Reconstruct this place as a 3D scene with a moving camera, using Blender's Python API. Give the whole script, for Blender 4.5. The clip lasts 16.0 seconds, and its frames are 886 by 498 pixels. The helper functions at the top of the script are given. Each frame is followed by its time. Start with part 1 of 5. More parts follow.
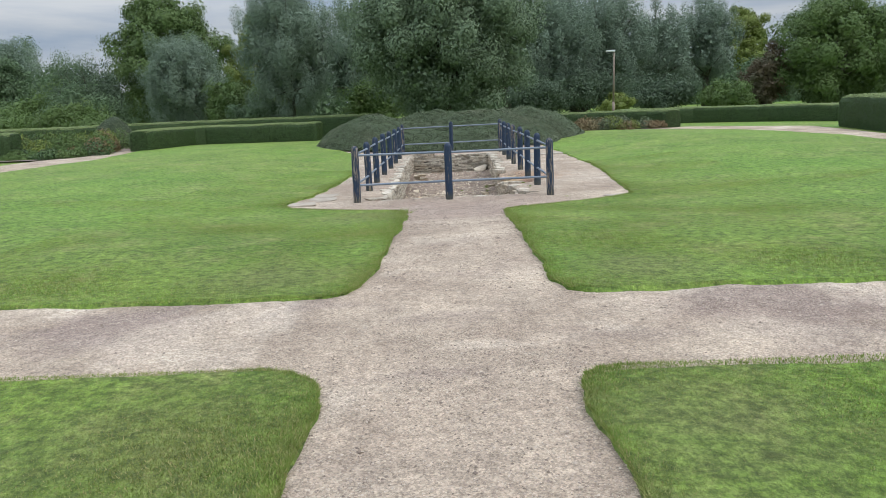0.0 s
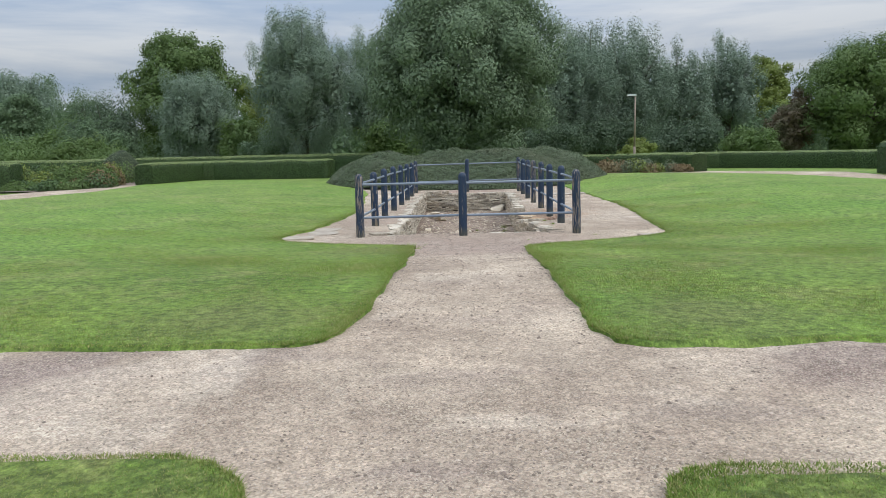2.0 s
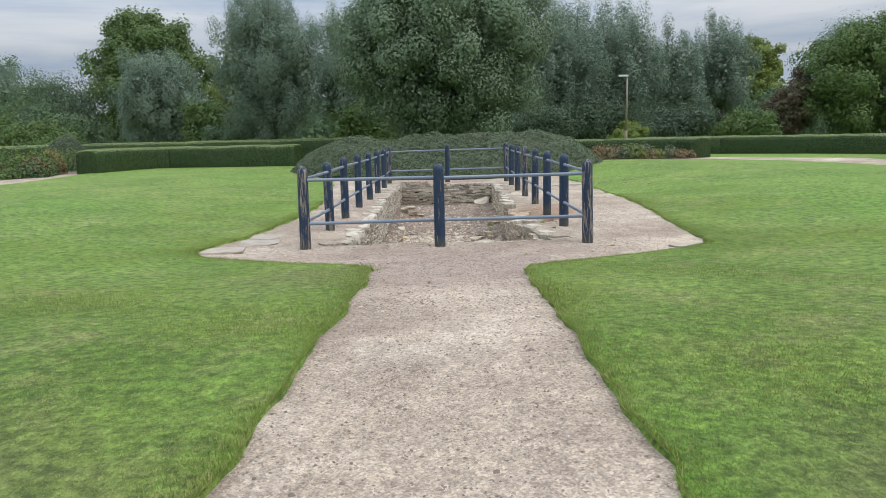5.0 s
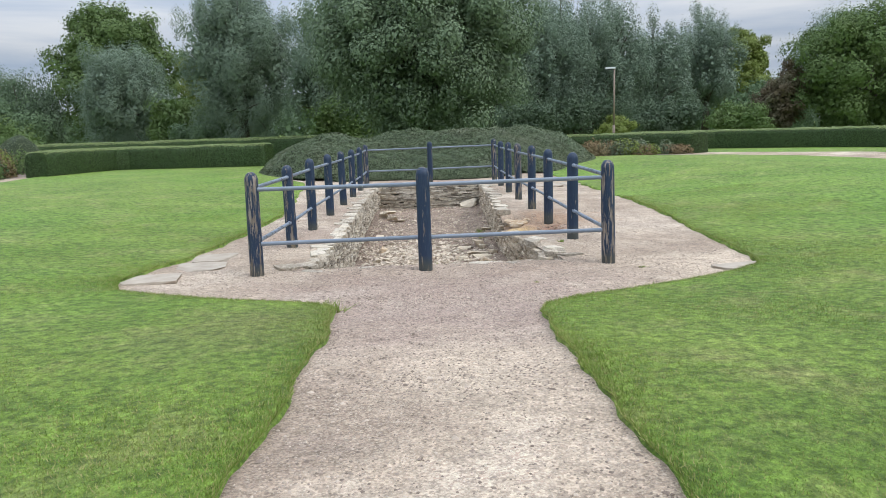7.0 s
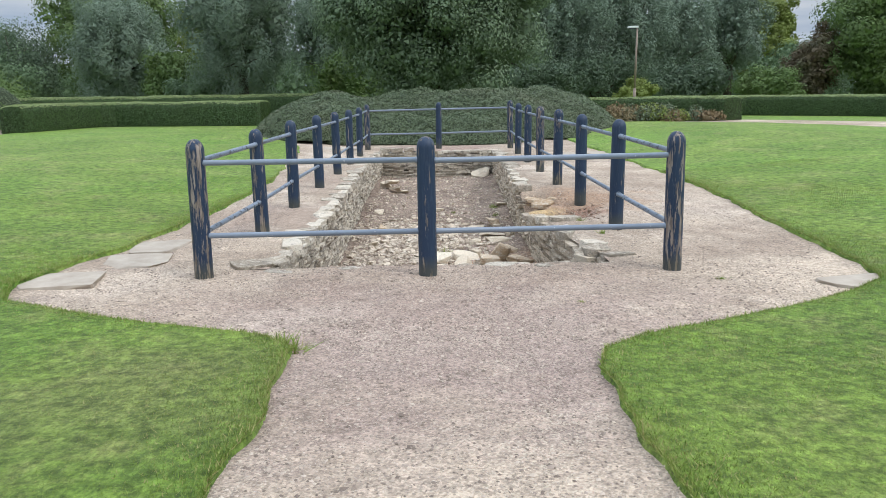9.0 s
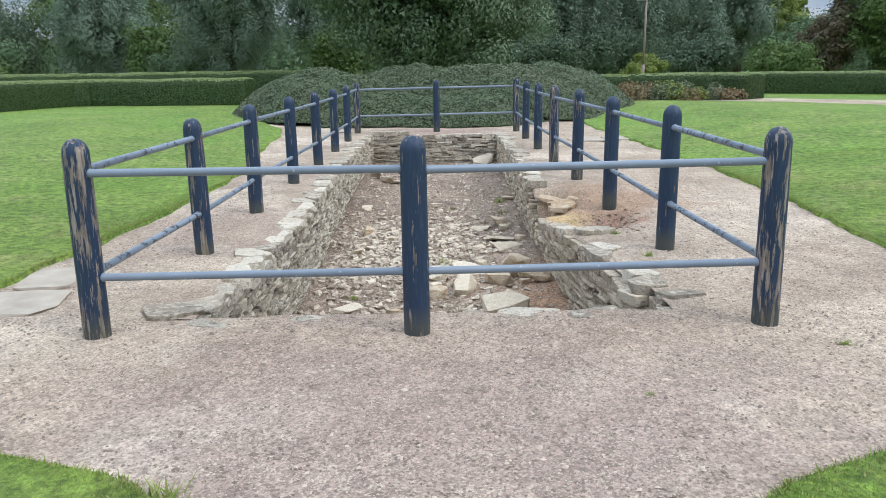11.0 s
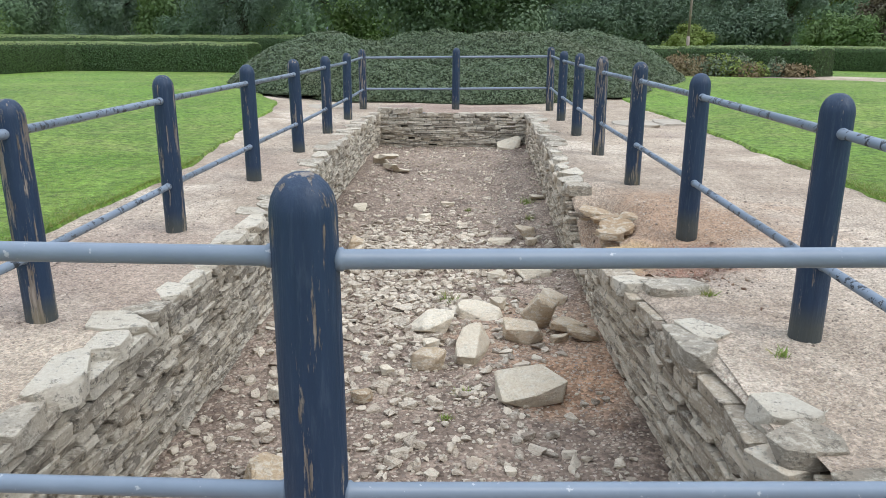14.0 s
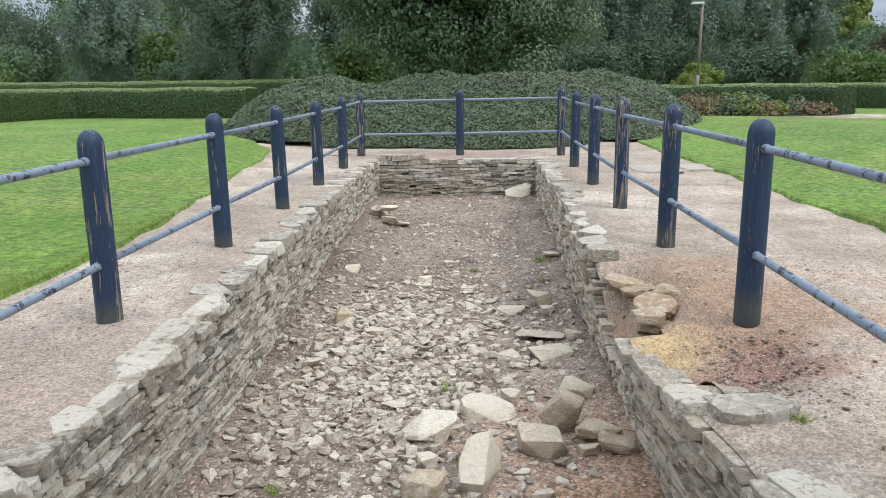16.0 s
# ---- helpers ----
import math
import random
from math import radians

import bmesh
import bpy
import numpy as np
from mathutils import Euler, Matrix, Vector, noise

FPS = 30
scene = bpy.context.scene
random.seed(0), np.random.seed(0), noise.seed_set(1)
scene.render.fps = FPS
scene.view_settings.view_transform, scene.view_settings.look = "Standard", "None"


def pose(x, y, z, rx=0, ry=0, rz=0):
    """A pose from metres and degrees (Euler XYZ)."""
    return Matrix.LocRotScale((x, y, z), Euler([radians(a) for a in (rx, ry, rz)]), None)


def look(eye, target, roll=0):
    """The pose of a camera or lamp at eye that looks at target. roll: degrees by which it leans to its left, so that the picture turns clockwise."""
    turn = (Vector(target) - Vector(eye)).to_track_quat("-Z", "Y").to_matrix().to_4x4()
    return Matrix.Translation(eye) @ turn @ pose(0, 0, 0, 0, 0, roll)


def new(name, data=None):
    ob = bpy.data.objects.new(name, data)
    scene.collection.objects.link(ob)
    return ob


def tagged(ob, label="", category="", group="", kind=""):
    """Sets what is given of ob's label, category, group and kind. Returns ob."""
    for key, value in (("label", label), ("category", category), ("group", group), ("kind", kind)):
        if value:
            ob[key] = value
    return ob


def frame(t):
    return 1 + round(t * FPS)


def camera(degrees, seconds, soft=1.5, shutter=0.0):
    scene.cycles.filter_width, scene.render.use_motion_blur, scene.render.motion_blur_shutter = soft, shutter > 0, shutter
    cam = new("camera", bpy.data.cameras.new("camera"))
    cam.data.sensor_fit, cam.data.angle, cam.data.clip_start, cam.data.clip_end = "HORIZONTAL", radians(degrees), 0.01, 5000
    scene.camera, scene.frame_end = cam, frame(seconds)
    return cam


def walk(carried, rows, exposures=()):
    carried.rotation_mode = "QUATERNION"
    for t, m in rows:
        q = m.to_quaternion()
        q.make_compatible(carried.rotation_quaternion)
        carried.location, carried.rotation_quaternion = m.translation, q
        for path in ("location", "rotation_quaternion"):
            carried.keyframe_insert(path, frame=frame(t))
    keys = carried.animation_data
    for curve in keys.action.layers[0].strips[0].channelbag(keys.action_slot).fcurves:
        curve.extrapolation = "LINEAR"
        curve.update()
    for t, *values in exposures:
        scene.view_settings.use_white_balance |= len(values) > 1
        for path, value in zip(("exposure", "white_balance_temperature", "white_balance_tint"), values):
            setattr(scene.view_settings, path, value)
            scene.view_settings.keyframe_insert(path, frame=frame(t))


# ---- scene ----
cam = camera(61.3, 16.0, soft=0.85)
PATH = [
    (0, (0.086, -0.039, 1.767), (0.05, 1.923, 1.379), -2.4),
    (0.5, (0.098, 0.34, 1.675), (0.051, 2.306, 1.313), -1.9),
    (1, (0.045, 0.651, 1.549), (0.012, 2.621, 1.209), -2.1),
    (1.5, (0.054, 0.986, 1.454), (0.0, 2.965, 1.172), -1.4),
    (2, (0.093, 1.413, 1.415), (0.022, 3.394, 1.149), -1.3),
    (2.5, (0.141, 1.863, 1.41), (0.084, 3.842, 1.129), -1.7),
    (3, (0.198, 2.356, 1.422), (0.146, 4.334, 1.132), -2.1),
    (3.5, (0.2, 2.846, 1.421), (0.15, 4.825, 1.135), -2.6),
    (6, (0.113, 5.289, 1.398), (0.1, 7.263, 1.073), -0.7),
    (6.5, (0.102, 5.758, 1.409), (0.104, 7.731, 1.081), -1.2),
    (7, (0.088, 6.197, 1.395), (0.111, 8.172, 1.077), -1.9),
    (7.5, (0.107, 6.654, 1.394), (0.134, 8.631, 1.088), -1.9),
    (8, (0.108, 7.149, 1.373), (0.106, 9.12, 1.029), -0.7),
    (10.5, (0.12, 9.445, 1.357), (0.124, 11.391, 0.895), -1.2),
    (11, (0.135, 9.862, 1.358), (0.136, 11.805, 0.882), -0.9),
    (11.5, (0.178, 10.271, 1.348), (0.168, 12.21, 0.857), -0.5),
    (12, (0.208, 10.68, 1.327), (0.181, 12.613, 0.815), -0.1),
    (12.5, (0.257, 11.07, 1.309), (0.226, 12.994, 0.763), 0.0),
    (13, (0.271, 11.399, 1.31), (0.24, 13.314, 0.736), 0.1),
    (13.5, (0.297, 11.793, 1.299), (0.263, 13.707, 0.721), 0.2),
    (14, (0.316, 12.179, 1.28), (0.247, 14.101, 0.731), 0.1),
    (14.5, (0.303, 12.502, 1.261), (0.212, 14.414, 0.684), -0.5),
    (15, (0.318, 12.779, 1.264), (0.221, 14.688, 0.676), -0.8),
    (15.5, (0.337, 13.025, 1.272), (0.233, 14.953, 0.749), -0.8),
    (16, (0.338, 13.215, 1.272), (0.246, 15.162, 0.826), -0.7),
]
walk(cam, [(t, look(eye, target, roll)) for t, eye, target, roll in PATH],
     [(0.0, -0.33, 6480, 10), (2.0, -0.36, 6500, 10), (3.5, -0.38, 6560, 10), (6.5, -0.18, 6480, 11), (8.0, -0.17, 6480, 11), (11.0, -0.12, 6240, 9), (13.0, -0.17, 6240, 9), (14.5, -0.11, 6420, 10), (15.5, -0.02, 6450, 11), (16.0, -0.10, 6380, 10)])

# ---- world, sun, exposure ----
world = bpy.data.worlds.new("overcast_sky")
scene.world = world
world.use_nodes = True
wn, wl = world.node_tree.nodes, world.node_tree.links
wn.clear()
SUN_ELEV, SUN_ROT = radians(46), radians(118)


def wnode(kind, **values):
    n = wn.new(kind)
    for k, v in values.items():
        n.inputs[k].default_value = v
    return n


w_out = wn.new("ShaderNodeOutputWorld")
w_sky = wn.new("ShaderNodeTexSky")
w_sky.sky_type, w_sky.sun_disc = "NISHITA", False
w_sky.sun_elevation, w_sky.sun_rotation = SUN_ELEV, SUN_ROT
w_sky.air_density, w_sky.dust_density = 1.2, 2.0
w_bg_sky = wnode("ShaderNodeBackground", Strength=0.10)
wl.new(w_sky.outputs[0], w_bg_sky.inputs["Color"])
w_co = wn.new("ShaderNodeTexCoord")
w_sep = wn.new("ShaderNodeSeparateXYZ")
wl.new(w_co.outputs["Generated"], w_sep.inputs[0])
w_map = wn.new("ShaderNodeMapping")
w_map.inputs["Scale"].default_value = (1.4, 1.4, 11.0)
wl.new(w_co.outputs["Generated"], w_map.inputs[0])
w_noise = wnode("ShaderNodeTexNoise", Scale=1.7, Detail=7.0, Roughness=0.55, Distortion=0.25)
wl.new(w_map.outputs[0], w_noise.inputs["Vector"])
w_ramp = wn.new("ShaderNodeValToRGB")
w_ramp.color_ramp.elements[0].position, w_ramp.color_ramp.elements[0].color = 0.38, (0.52, 0.645, 0.84, 1)
w_ramp.color_ramp.elements[1].position, w_ramp.color_ramp.elements[1].color = 0.62, (0.94, 0.99, 1.06, 1)
wl.new(w_noise.outputs["Fac"], w_ramp.inputs[0])
w_up = wn.new("ShaderNodeMapRange")
w_up.inputs["From Min"].default_value, w_up.inputs["From Max"].default_value = 0.1, 0.9
w_up.inputs["To Min"].default_value, w_up.inputs["To Max"].default_value = 0.80, 3.3
wl.new(w_sep.outputs["Z"], w_up.inputs["Value"])
w_bg_cloud = wn.new("ShaderNodeBackground")
wl.new(w_ramp.outputs[0], w_bg_cloud.inputs["Color"])
wl.new(w_up.outputs[0], w_bg_cloud.inputs["Strength"])
w_mix = wnode("ShaderNodeMixShader", Fac=0.88)
wl.new(w_bg_sky.outputs[0], w_mix.inputs[1])
wl.new(w_bg_cloud.outputs[0], w_mix.inputs[2])
wl.new(w_mix.outputs[0], w_out.inputs[0])

sun = new("sun", bpy.data.lights.new("sun", "SUN"))
sun.data.energy, sun.data.angle, sun.data.color = 1.5, radians(22), (1.0, 0.96, 0.9)
sun.matrix_world = look((0, 0, 30), (math.sin(SUN_ROT) * -math.cos(SUN_ELEV) * 30, -math.cos(SUN_ROT) * math.cos(SUN_ELEV) * 30, 30 - math.sin(SUN_ELEV) * 30))


# ---- materials ----
class Nodes:
    def __init__(self, name, roughness=0.9, specular=0.3):
        self.mat = bpy.data.materials.new(name)
        self.mat.use_nodes = True
        self.t = self.mat.node_tree
        self.bsdf = self.t.nodes["Principled BSDF"]
        self.bsdf.inputs["Roughness"].default_value = roughness
        self.bsdf.inputs["Specular IOR Level"].default_value = specular
        self.pos = self.t.nodes.new("ShaderNodeNewGeometry").outputs["Position"]
        self.obj = self.t.nodes.new("ShaderNodeTexCoord").outputs["Object"]

    def link(self, a, b):
        self.t.links.new(a, b)

    def scaled(self, vec, s):
        n = self.t.nodes.new("ShaderNodeMapping")
        n.inputs["Scale"].default_value = s
        self.link(vec, n.inputs[0])
        return n.outputs[0]

    def noise(self, scale, detail=4.0, rough=0.55, vec=None, distort=0.0):
        n = self.t.nodes.new("ShaderNodeTexNoise")
        n.inputs["Scale"].default_value, n.inputs["Detail"].default_value = scale, detail
        n.inputs["Roughness"].default_value, n.inputs["Distortion"].default_value = rough, distort
        self.link(vec or self.pos, n.inputs["Vector"])
        return n.outputs["Fac"]

    def cells(self, scale, out="Color", vec=None):
        n = self.t.nodes.new("ShaderNodeTexVoronoi")
        n.inputs["Scale"].default_value = scale
        self.link(vec or self.pos, n.inputs["Vector"])
        return n.outputs[out]

    def ramp(self, fac, lo, hi, a=(0, 0, 0), b=(1, 1, 1)):
        n = self.t.nodes.new("ShaderNodeValToRGB")
        e = n.color_ramp.elements
        e[0].position, e[0].color, e[1].position, e[1].color = lo, (*a, 1), hi, (*b, 1)
        self.link(fac, n.inputs[0])
        return n.outputs[0]

    def mix(self, fac, a, b, how="MIX"):
        n = self.t.nodes.new("ShaderNodeMix")
        n.data_type, n.blend_type = "RGBA", how
        for key, v in ((0, fac), (6, a), (7, b)):
            if isinstance(v, (int, float)):
                n.inputs[key].default_value = v
            elif isinstance(v, tuple):
                n.inputs[key].default_value = (*v, 1)
            else:
                self.link(v, n.inputs[key])
        return n.outputs[2]

    def math(self, op, a, b=0.0):
        n = self.t.nodes.new("ShaderNodeMath")
        n.operation = op
        for key, v in ((0, a), (1, b)):
            if isinstance(v, (int, float)):
                n.inputs[key].default_value = v
            else:
                self.link(v, n.inputs[key])
        return n.outputs[0]

    def spot(self, x, y, radius, soft):
        """1 near (x, y), 0 past the radius, with a ragged rim."""
        s = self.t.nodes.new("ShaderNodeVectorMath")
        s.operation = "DISTANCE"
        flat = self.scaled(self.pos, (1, 1, 0))
        self.link(flat, s.inputs[0])
        s.inputs[1].default_value = (x, y, 0)
        d = self.math("ADD", s.outputs["Value"], self.math("MULTIPLY", self.math("SUBTRACT", self.noise(2.2, 5, 0.65), 0.5), radius * 1.6))
        m = self.t.nodes.new("ShaderNodeMapRange")
        m.inputs["From Min"].default_value, m.inputs["From Max"].default_value = radius, radius - soft
        self.link(d, m.inputs["Value"])
        return m.outputs[0]

    def random(self):
        return self.t.nodes.new("ShaderNodeObjectInfo").outputs["Random"]

    def island(self):
        return self.t.nodes.new("ShaderNodeNewGeometry").outputs["Random Per Island"]

    def done(self, color, height=None, strength=0.5, distance=0.02):
        if isinstance(color, tuple):
            self.bsdf.inputs["Base Color"].default_value = (*color, 1)
        else:
            self.link(color, self.bsdf.inputs["Base Color"])
        if height is not None:
            b = self.t.nodes.new("ShaderNodeBump")
            b.inputs["Strength"].default_value, b.inputs["Distance"].default_value = strength, distance
            self.link(height, b.inputs["Height"])
            self.link(b.outputs[0], self.bsdf.inputs["Normal"])
        return self.mat


def grass_material(name, blades):
    n = Nodes(name, 0.75, 0.25)
    c = n.mix(n.ramp(n.noise(0.55, 5, 0.6), 0.35, 0.68), (0.150, 0.242, 0.036), (0.264, 0.362, 0.066))
    c = n.mix(n.math("MULTIPLY", n.ramp(n.noise(1.5, 7, 0.75), 0.50, 0.67), 0.68), c, (0.37, 0.350, 0.135))
    c = n.mix(n.math("MULTIPLY", n.ramp(n.noise(5.0, 4, 0.6), 0.46, 0.74), 0.45), c, (0.115, 0.215, 0.030))
    c = n.mix(n.math("MULTIPLY", n.ramp(n.noise(0.21, 3, 0.5), 0.45, 0.65), 0.45), c, (0.165, 0.345, 0.035))
    c = n.mix(n.math("MULTIPLY", n.ramp(n.noise(3.4, 6, 0.7), 0.50, 0.66), 0.32), c, (0.098, 0.178, 0.030))
    c = n.mix(n.math("MULTIPLY", n.spot(0.0, 1.6, 2.0, 1.4), 0.6), c, (0.25, 0.26, 0.095))
    for x, y in ((-1.6, 6.6), (1.7, 6.4), (-1.2, 11.2), (1.3, 3.3), (-1.3, 3.2)):
        c = n.mix(n.math("MULTIPLY", n.spot(x, y, 0.9, 0.7), 0.55), c, (0.215, 0.215, 0.080))
    if blades:
        c = n.mix(n.math("ADD", n.math("MULTIPLY", n.island(), 0.4), 0.25), c, n.mix(n.island(), (0.05, 0.10, 0.014), (0.26, 0.29, 0.085)))
        straw = n.ramp(n.math("FRACT", n.math("MULTIPLY", n.island(), 17.0)), 0.78, 0.82)
        c = n.mix(n.math("MULTIPLY", straw, 0.75), c, (0.40, 0.34, 0.16))
        return n.done(c)
    g = n.noise(60.0, 5, 0.75, n.scaled(n.pos, (1, 0.55, 0.3)))
    tuft = n.ramp(n.noise(13.0, 6, 0.75), 0.38, 0.62, (0.22, 0.22, 0.22), (0.76, 0.76, 0.76))
    c = n.mix(0.95, c, tuft, "OVERLAY")
    c = n.mix(n.ramp(g, 0.34, 0.62), n.mix(0.62, c, (0.03, 0.06, 0.01)), c)
    h = n.math("ADD", g, n.math("MULTIPLY", n.noise(11.0, 3), 1.2))
    return n.done(c, h, 0.9, 0.03)


def gravel_material(name, soil):
    n = Nodes(name, 0.95, 0.15)
    c = n.mix(n.ramp(n.noise(0.9, 6, 0.62), 0.36, 0.66), (0.312, 0.240, 0.180), (0.472, 0.378, 0.284))
    c = n.mix(n.math("MULTIPLY", n.ramp(n.noise(0.55, 5, 0.6, None, 0.6), 0.53, 0.66), 0.8), c, (0.62, 0.52, 0.41))
    c = n.mix(n.math("MULTIPLY", n.ramp(n.noise(0.7, 4, 0.6, n.scaled(n.pos, (1, 1.7, 1))), 0.56, 0.70), 0.6), c, (0.235, 0.180, 0.155))
    c = n.mix(n.math("MULTIPLY", n.spot(0.1, 12.2, 2.4, 1.6), 0.7), c, (0.300, 0.220, 0.188))
    for x, y, radius, soft, share, tone in ((2.4, 5.2, 1.0, 0.5, 0.75, (0.18, 0.125, 0.108)), (-2.4, 5.25, 0.8, 0.4, 0.65, (0.23, 0.17, 0.15)),
                                            (0.35, 9.9, 0.9, 0.7, 0.55, (0.60, 0.49, 0.37)), (0.75, 6.4, 0.6, 0.4, 0.5, (0.60, 0.49, 0.37)), (2.9, 13.2, 1.1, 0.7, 0.5, (0.60, 0.49, 0.37)),
                                            (1.4, 5.45, 0.5, 0.35, 0.55, (0.58, 0.475, 0.365)), (2.1, 4.7, 0.5, 0.35, 0.55, (0.58, 0.475, 0.365)), (-1.9, 5.0, 0.6, 0.4, 0.5, (0.58, 0.475, 0.365)),
                                            (-2.3, 13.4, 0.7, 0.5, 0.5, (0.62, 0.52, 0.41)), (-1.8, 16.4, 1.3, 0.8, 0.65, (0.34, 0.250, 0.195)), (-1.9, 19.5, 1.3, 0.8, 0.5, (0.36, 0.27, 0.21)), (0.1, 26.0, 1.6, 0.8, 0.7, (0.34, 0.235, 0.19)), (2.5, 17.0, 1.6, 0.8, 0.4, (0.52, 0.43, 0.34))):
        c = n.mix(n.math("MULTIPLY", n.spot(x, y, radius, soft), share), c, tone)
    if soil:
        c = n.mix(n.math("MULTIPLY", n.spot(1.55, 17.5, 1.35, 0.7), 0.9), c, (0.34, 0.215, 0.135))
        c = n.mix(n.math("MULTIPLY", n.spot(1.66, 16.62, 0.40, 0.22), 0.85), c, (0.25, 0.135, 0.095))
        c = n.mix(n.math("MULTIPLY", n.spot(1.30, 16.88, 0.34, 0.25), 0.9), c, (0.47, 0.33, 0.16))
        c = n.mix(n.math("MULTIPLY", n.spot(0.0, 14.2, 1.9, 1.2), 0.3), c, (0.34, 0.25, 0.17))
    c = n.mix(0.32, c, n.ramp(n.noise(3.1, 7, 0.7, None, 0.4), 0.36, 0.64, (0.3, 0.3, 0.3), (0.7, 0.7, 0.7)), "OVERLAY")
    clod = n.ramp(n.noise(17.0, 6, 0.72), 0.38, 0.62, (0.18, 0.18, 0.18), (0.82, 0.82, 0.82))
    c = n.mix(0.26, c, clod, "OVERLAY")
    grit = n.ramp(n.cells(88.0), 0.15, 0.85, (0.15, 0.15, 0.15), (0.85, 0.85, 0.85))
    c = n.mix(0.42, c, grit, "OVERLAY")
    c = n.mix(n.math("MULTIPLY", n.ramp(n.noise(190.0, 2, 0.5), 0.60, 0.72), 0.6), c, (0.62, 0.58, 0.52))
    c = n.mix(n.math("MULTIPLY", n.ramp(n.noise(130.0, 2, 0.5), 0.62, 0.74), 0.4), c, (0.10, 0.085, 0.075))
    c = n.mix(n.math("MULTIPLY", n.ramp(n.cells(125.0), 0.70, 0.78), n.math("MULTIPLY", n.ramp(n.noise(1.3, 4, 0.6), 0.4, 0.65), 0.6)), c, (0.60, 0.52, 0.40))
    c = n.mix(n.math("MULTIPLY", n.ramp(n.cells(105.0), 0.22, 0.30, (1, 1, 1), (0, 0, 0)), 0.32), c, (0.15, 0.122, 0.10))
    h = n.math("ADD", n.math("MULTIPLY", n.cells(85.0, "Distance"), -0.6), n.noise(22.0, 7, 0.75))
    return n.done(c, h, 0.95, 0.013)


def stone_material(name, dark, light, warm, shade=0.35):
    n = Nodes(name, 0.9, 0.2)
    v = n.scaled(n.pos, (1, 1, 2.2))
    pick = n.math("FRACT", n.math("ADD", n.math("MULTIPLY", n.random(), 7.3), n.island()))
    c = n.mix(n.ramp(pick, 0.1, 0.9), dark, light)
    c = n.mix(n.math("MULTIPLY", n.ramp(n.noise(3.0, 4), 0.45, 0.7), 0.5), c, warm)
    c = n.mix(n.math("MULTIPLY", n.ramp(n.noise(17.0, 7, 0.75, v), 0.50, 0.58), 0.6), c, (0.68, 0.61, 0.49))
    c = n.mix(n.math("MULTIPLY", n.ramp(n.noise(21.0, 7, 0.75), 0.54, 0.61), shade), c, (0.108, 0.094, 0.076))
    c = n.mix(0.22, c, n.ramp(n.noise(60.0, 5, 0.7, v), 0.34, 0.66, (0.2, 0.2, 0.2), (0.8, 0.8, 0.8)), "OVERLAY")
    h = n.math("ADD", n.noise(42.0, 7, 0.75, v), n.math("MULTIPLY", n.noise(11.0, 5), 1.4))
    return n.done(c, h, 1.0, 0.022)


def leaf_material(name, a, b, odd, rough=0.68, trans=0.25):
    n = Nodes(name, rough, 0.35)
    i = n.island()
    c = n.mix(n.math("ADD", n.math("MULTIPLY", i, 0.45), 0.27), a, b)
    c = n.mix(n.math("MULTIPLY", n.ramp(n.noise(0.7, 3), 0.45, 0.7), 0.45), c, odd)
    out = n.done(c)
    if trans:
        t = n.t.nodes.new("ShaderNodeBsdfTranslucent")
        n.link(c, t.inputs["Color"])
        m = n.t.nodes.new("ShaderNodeMixShader")
        m.inputs[0].default_value = trans
        n.link(n.bsdf.outputs[0], m.inputs[1])
        n.link(t.outputs[0], m.inputs[2])
        n.link(m.outputs[0], n.t.nodes["Material Output"].inputs[0])
    return out


def post_material(name, bare, grain=27.0):
    n = Nodes(name, 0.5, 0.35)
    v = n.scaled(n.obj, (1, 1, 0.10))
    r = n.random()
    off = n.t.nodes.new("ShaderNodeVectorMath")
    off.operation = "ADD"
    comb = n.t.nodes.new("ShaderNodeCombineXYZ")
    n.link(n.math("MULTIPLY", r, 37.0), comb.inputs[2])
    n.link(v, off.inputs[0])
    n.link(comb.outputs[0], off.inputs[1])
    v = off.outputs[0]
    paint = n.mix(n.noise(24.0, 4, 0.6, v), (0.009, 0.021, 0.046), (0.021, 0.043, 0.084))
    paint = n.mix(n.math("MULTIPLY", n.ramp(n.noise(80.0, 4, 0.7, v), 0.52, 0.7), 0.35), paint, (0.07, 0.095, 0.13))
    wood = n.mix(n.ramp(n.noise(60.0, 5, 0.6, v), 0.35, 0.65), (0.10, 0.079, 0.063), (0.30, 0.255, 0.215))
    wear = n.math("ADD", n.noise(grain, 7, 0.7, v), n.math("MULTIPLY", n.math("POWER", r, 2.0), 0.04))
    c = n.mix(n.ramp(wear, bare, bare + 0.03), paint, wood)
    low = n.t.nodes.new("ShaderNodeSeparateXYZ")
    n.link(n.obj, low.inputs[0])
    stain = n.t.nodes.new("ShaderNodeMapRange")
    stain.inputs["From Min"].default_value, stain.inputs["From Max"].default_value = 0.13, 0.02
    n.link(n.math("ADD", low.outputs["Z"], n.math("MULTIPLY", n.noise(12.0, 4, 0.6), -0.06)), stain.inputs["Value"])
    c = n.mix(n.math("MULTIPLY", stain.outputs[0], 0.4), c, (0.11, 0.10, 0.045))
    h = n.math("SUBTRACT", n.noise(45.0, 5, 0.6, v), n.math("MULTIPLY", n.ramp(wear, bare, bare + 0.03), 0.6))
    return n.done(c, h, 0.6, 0.006)


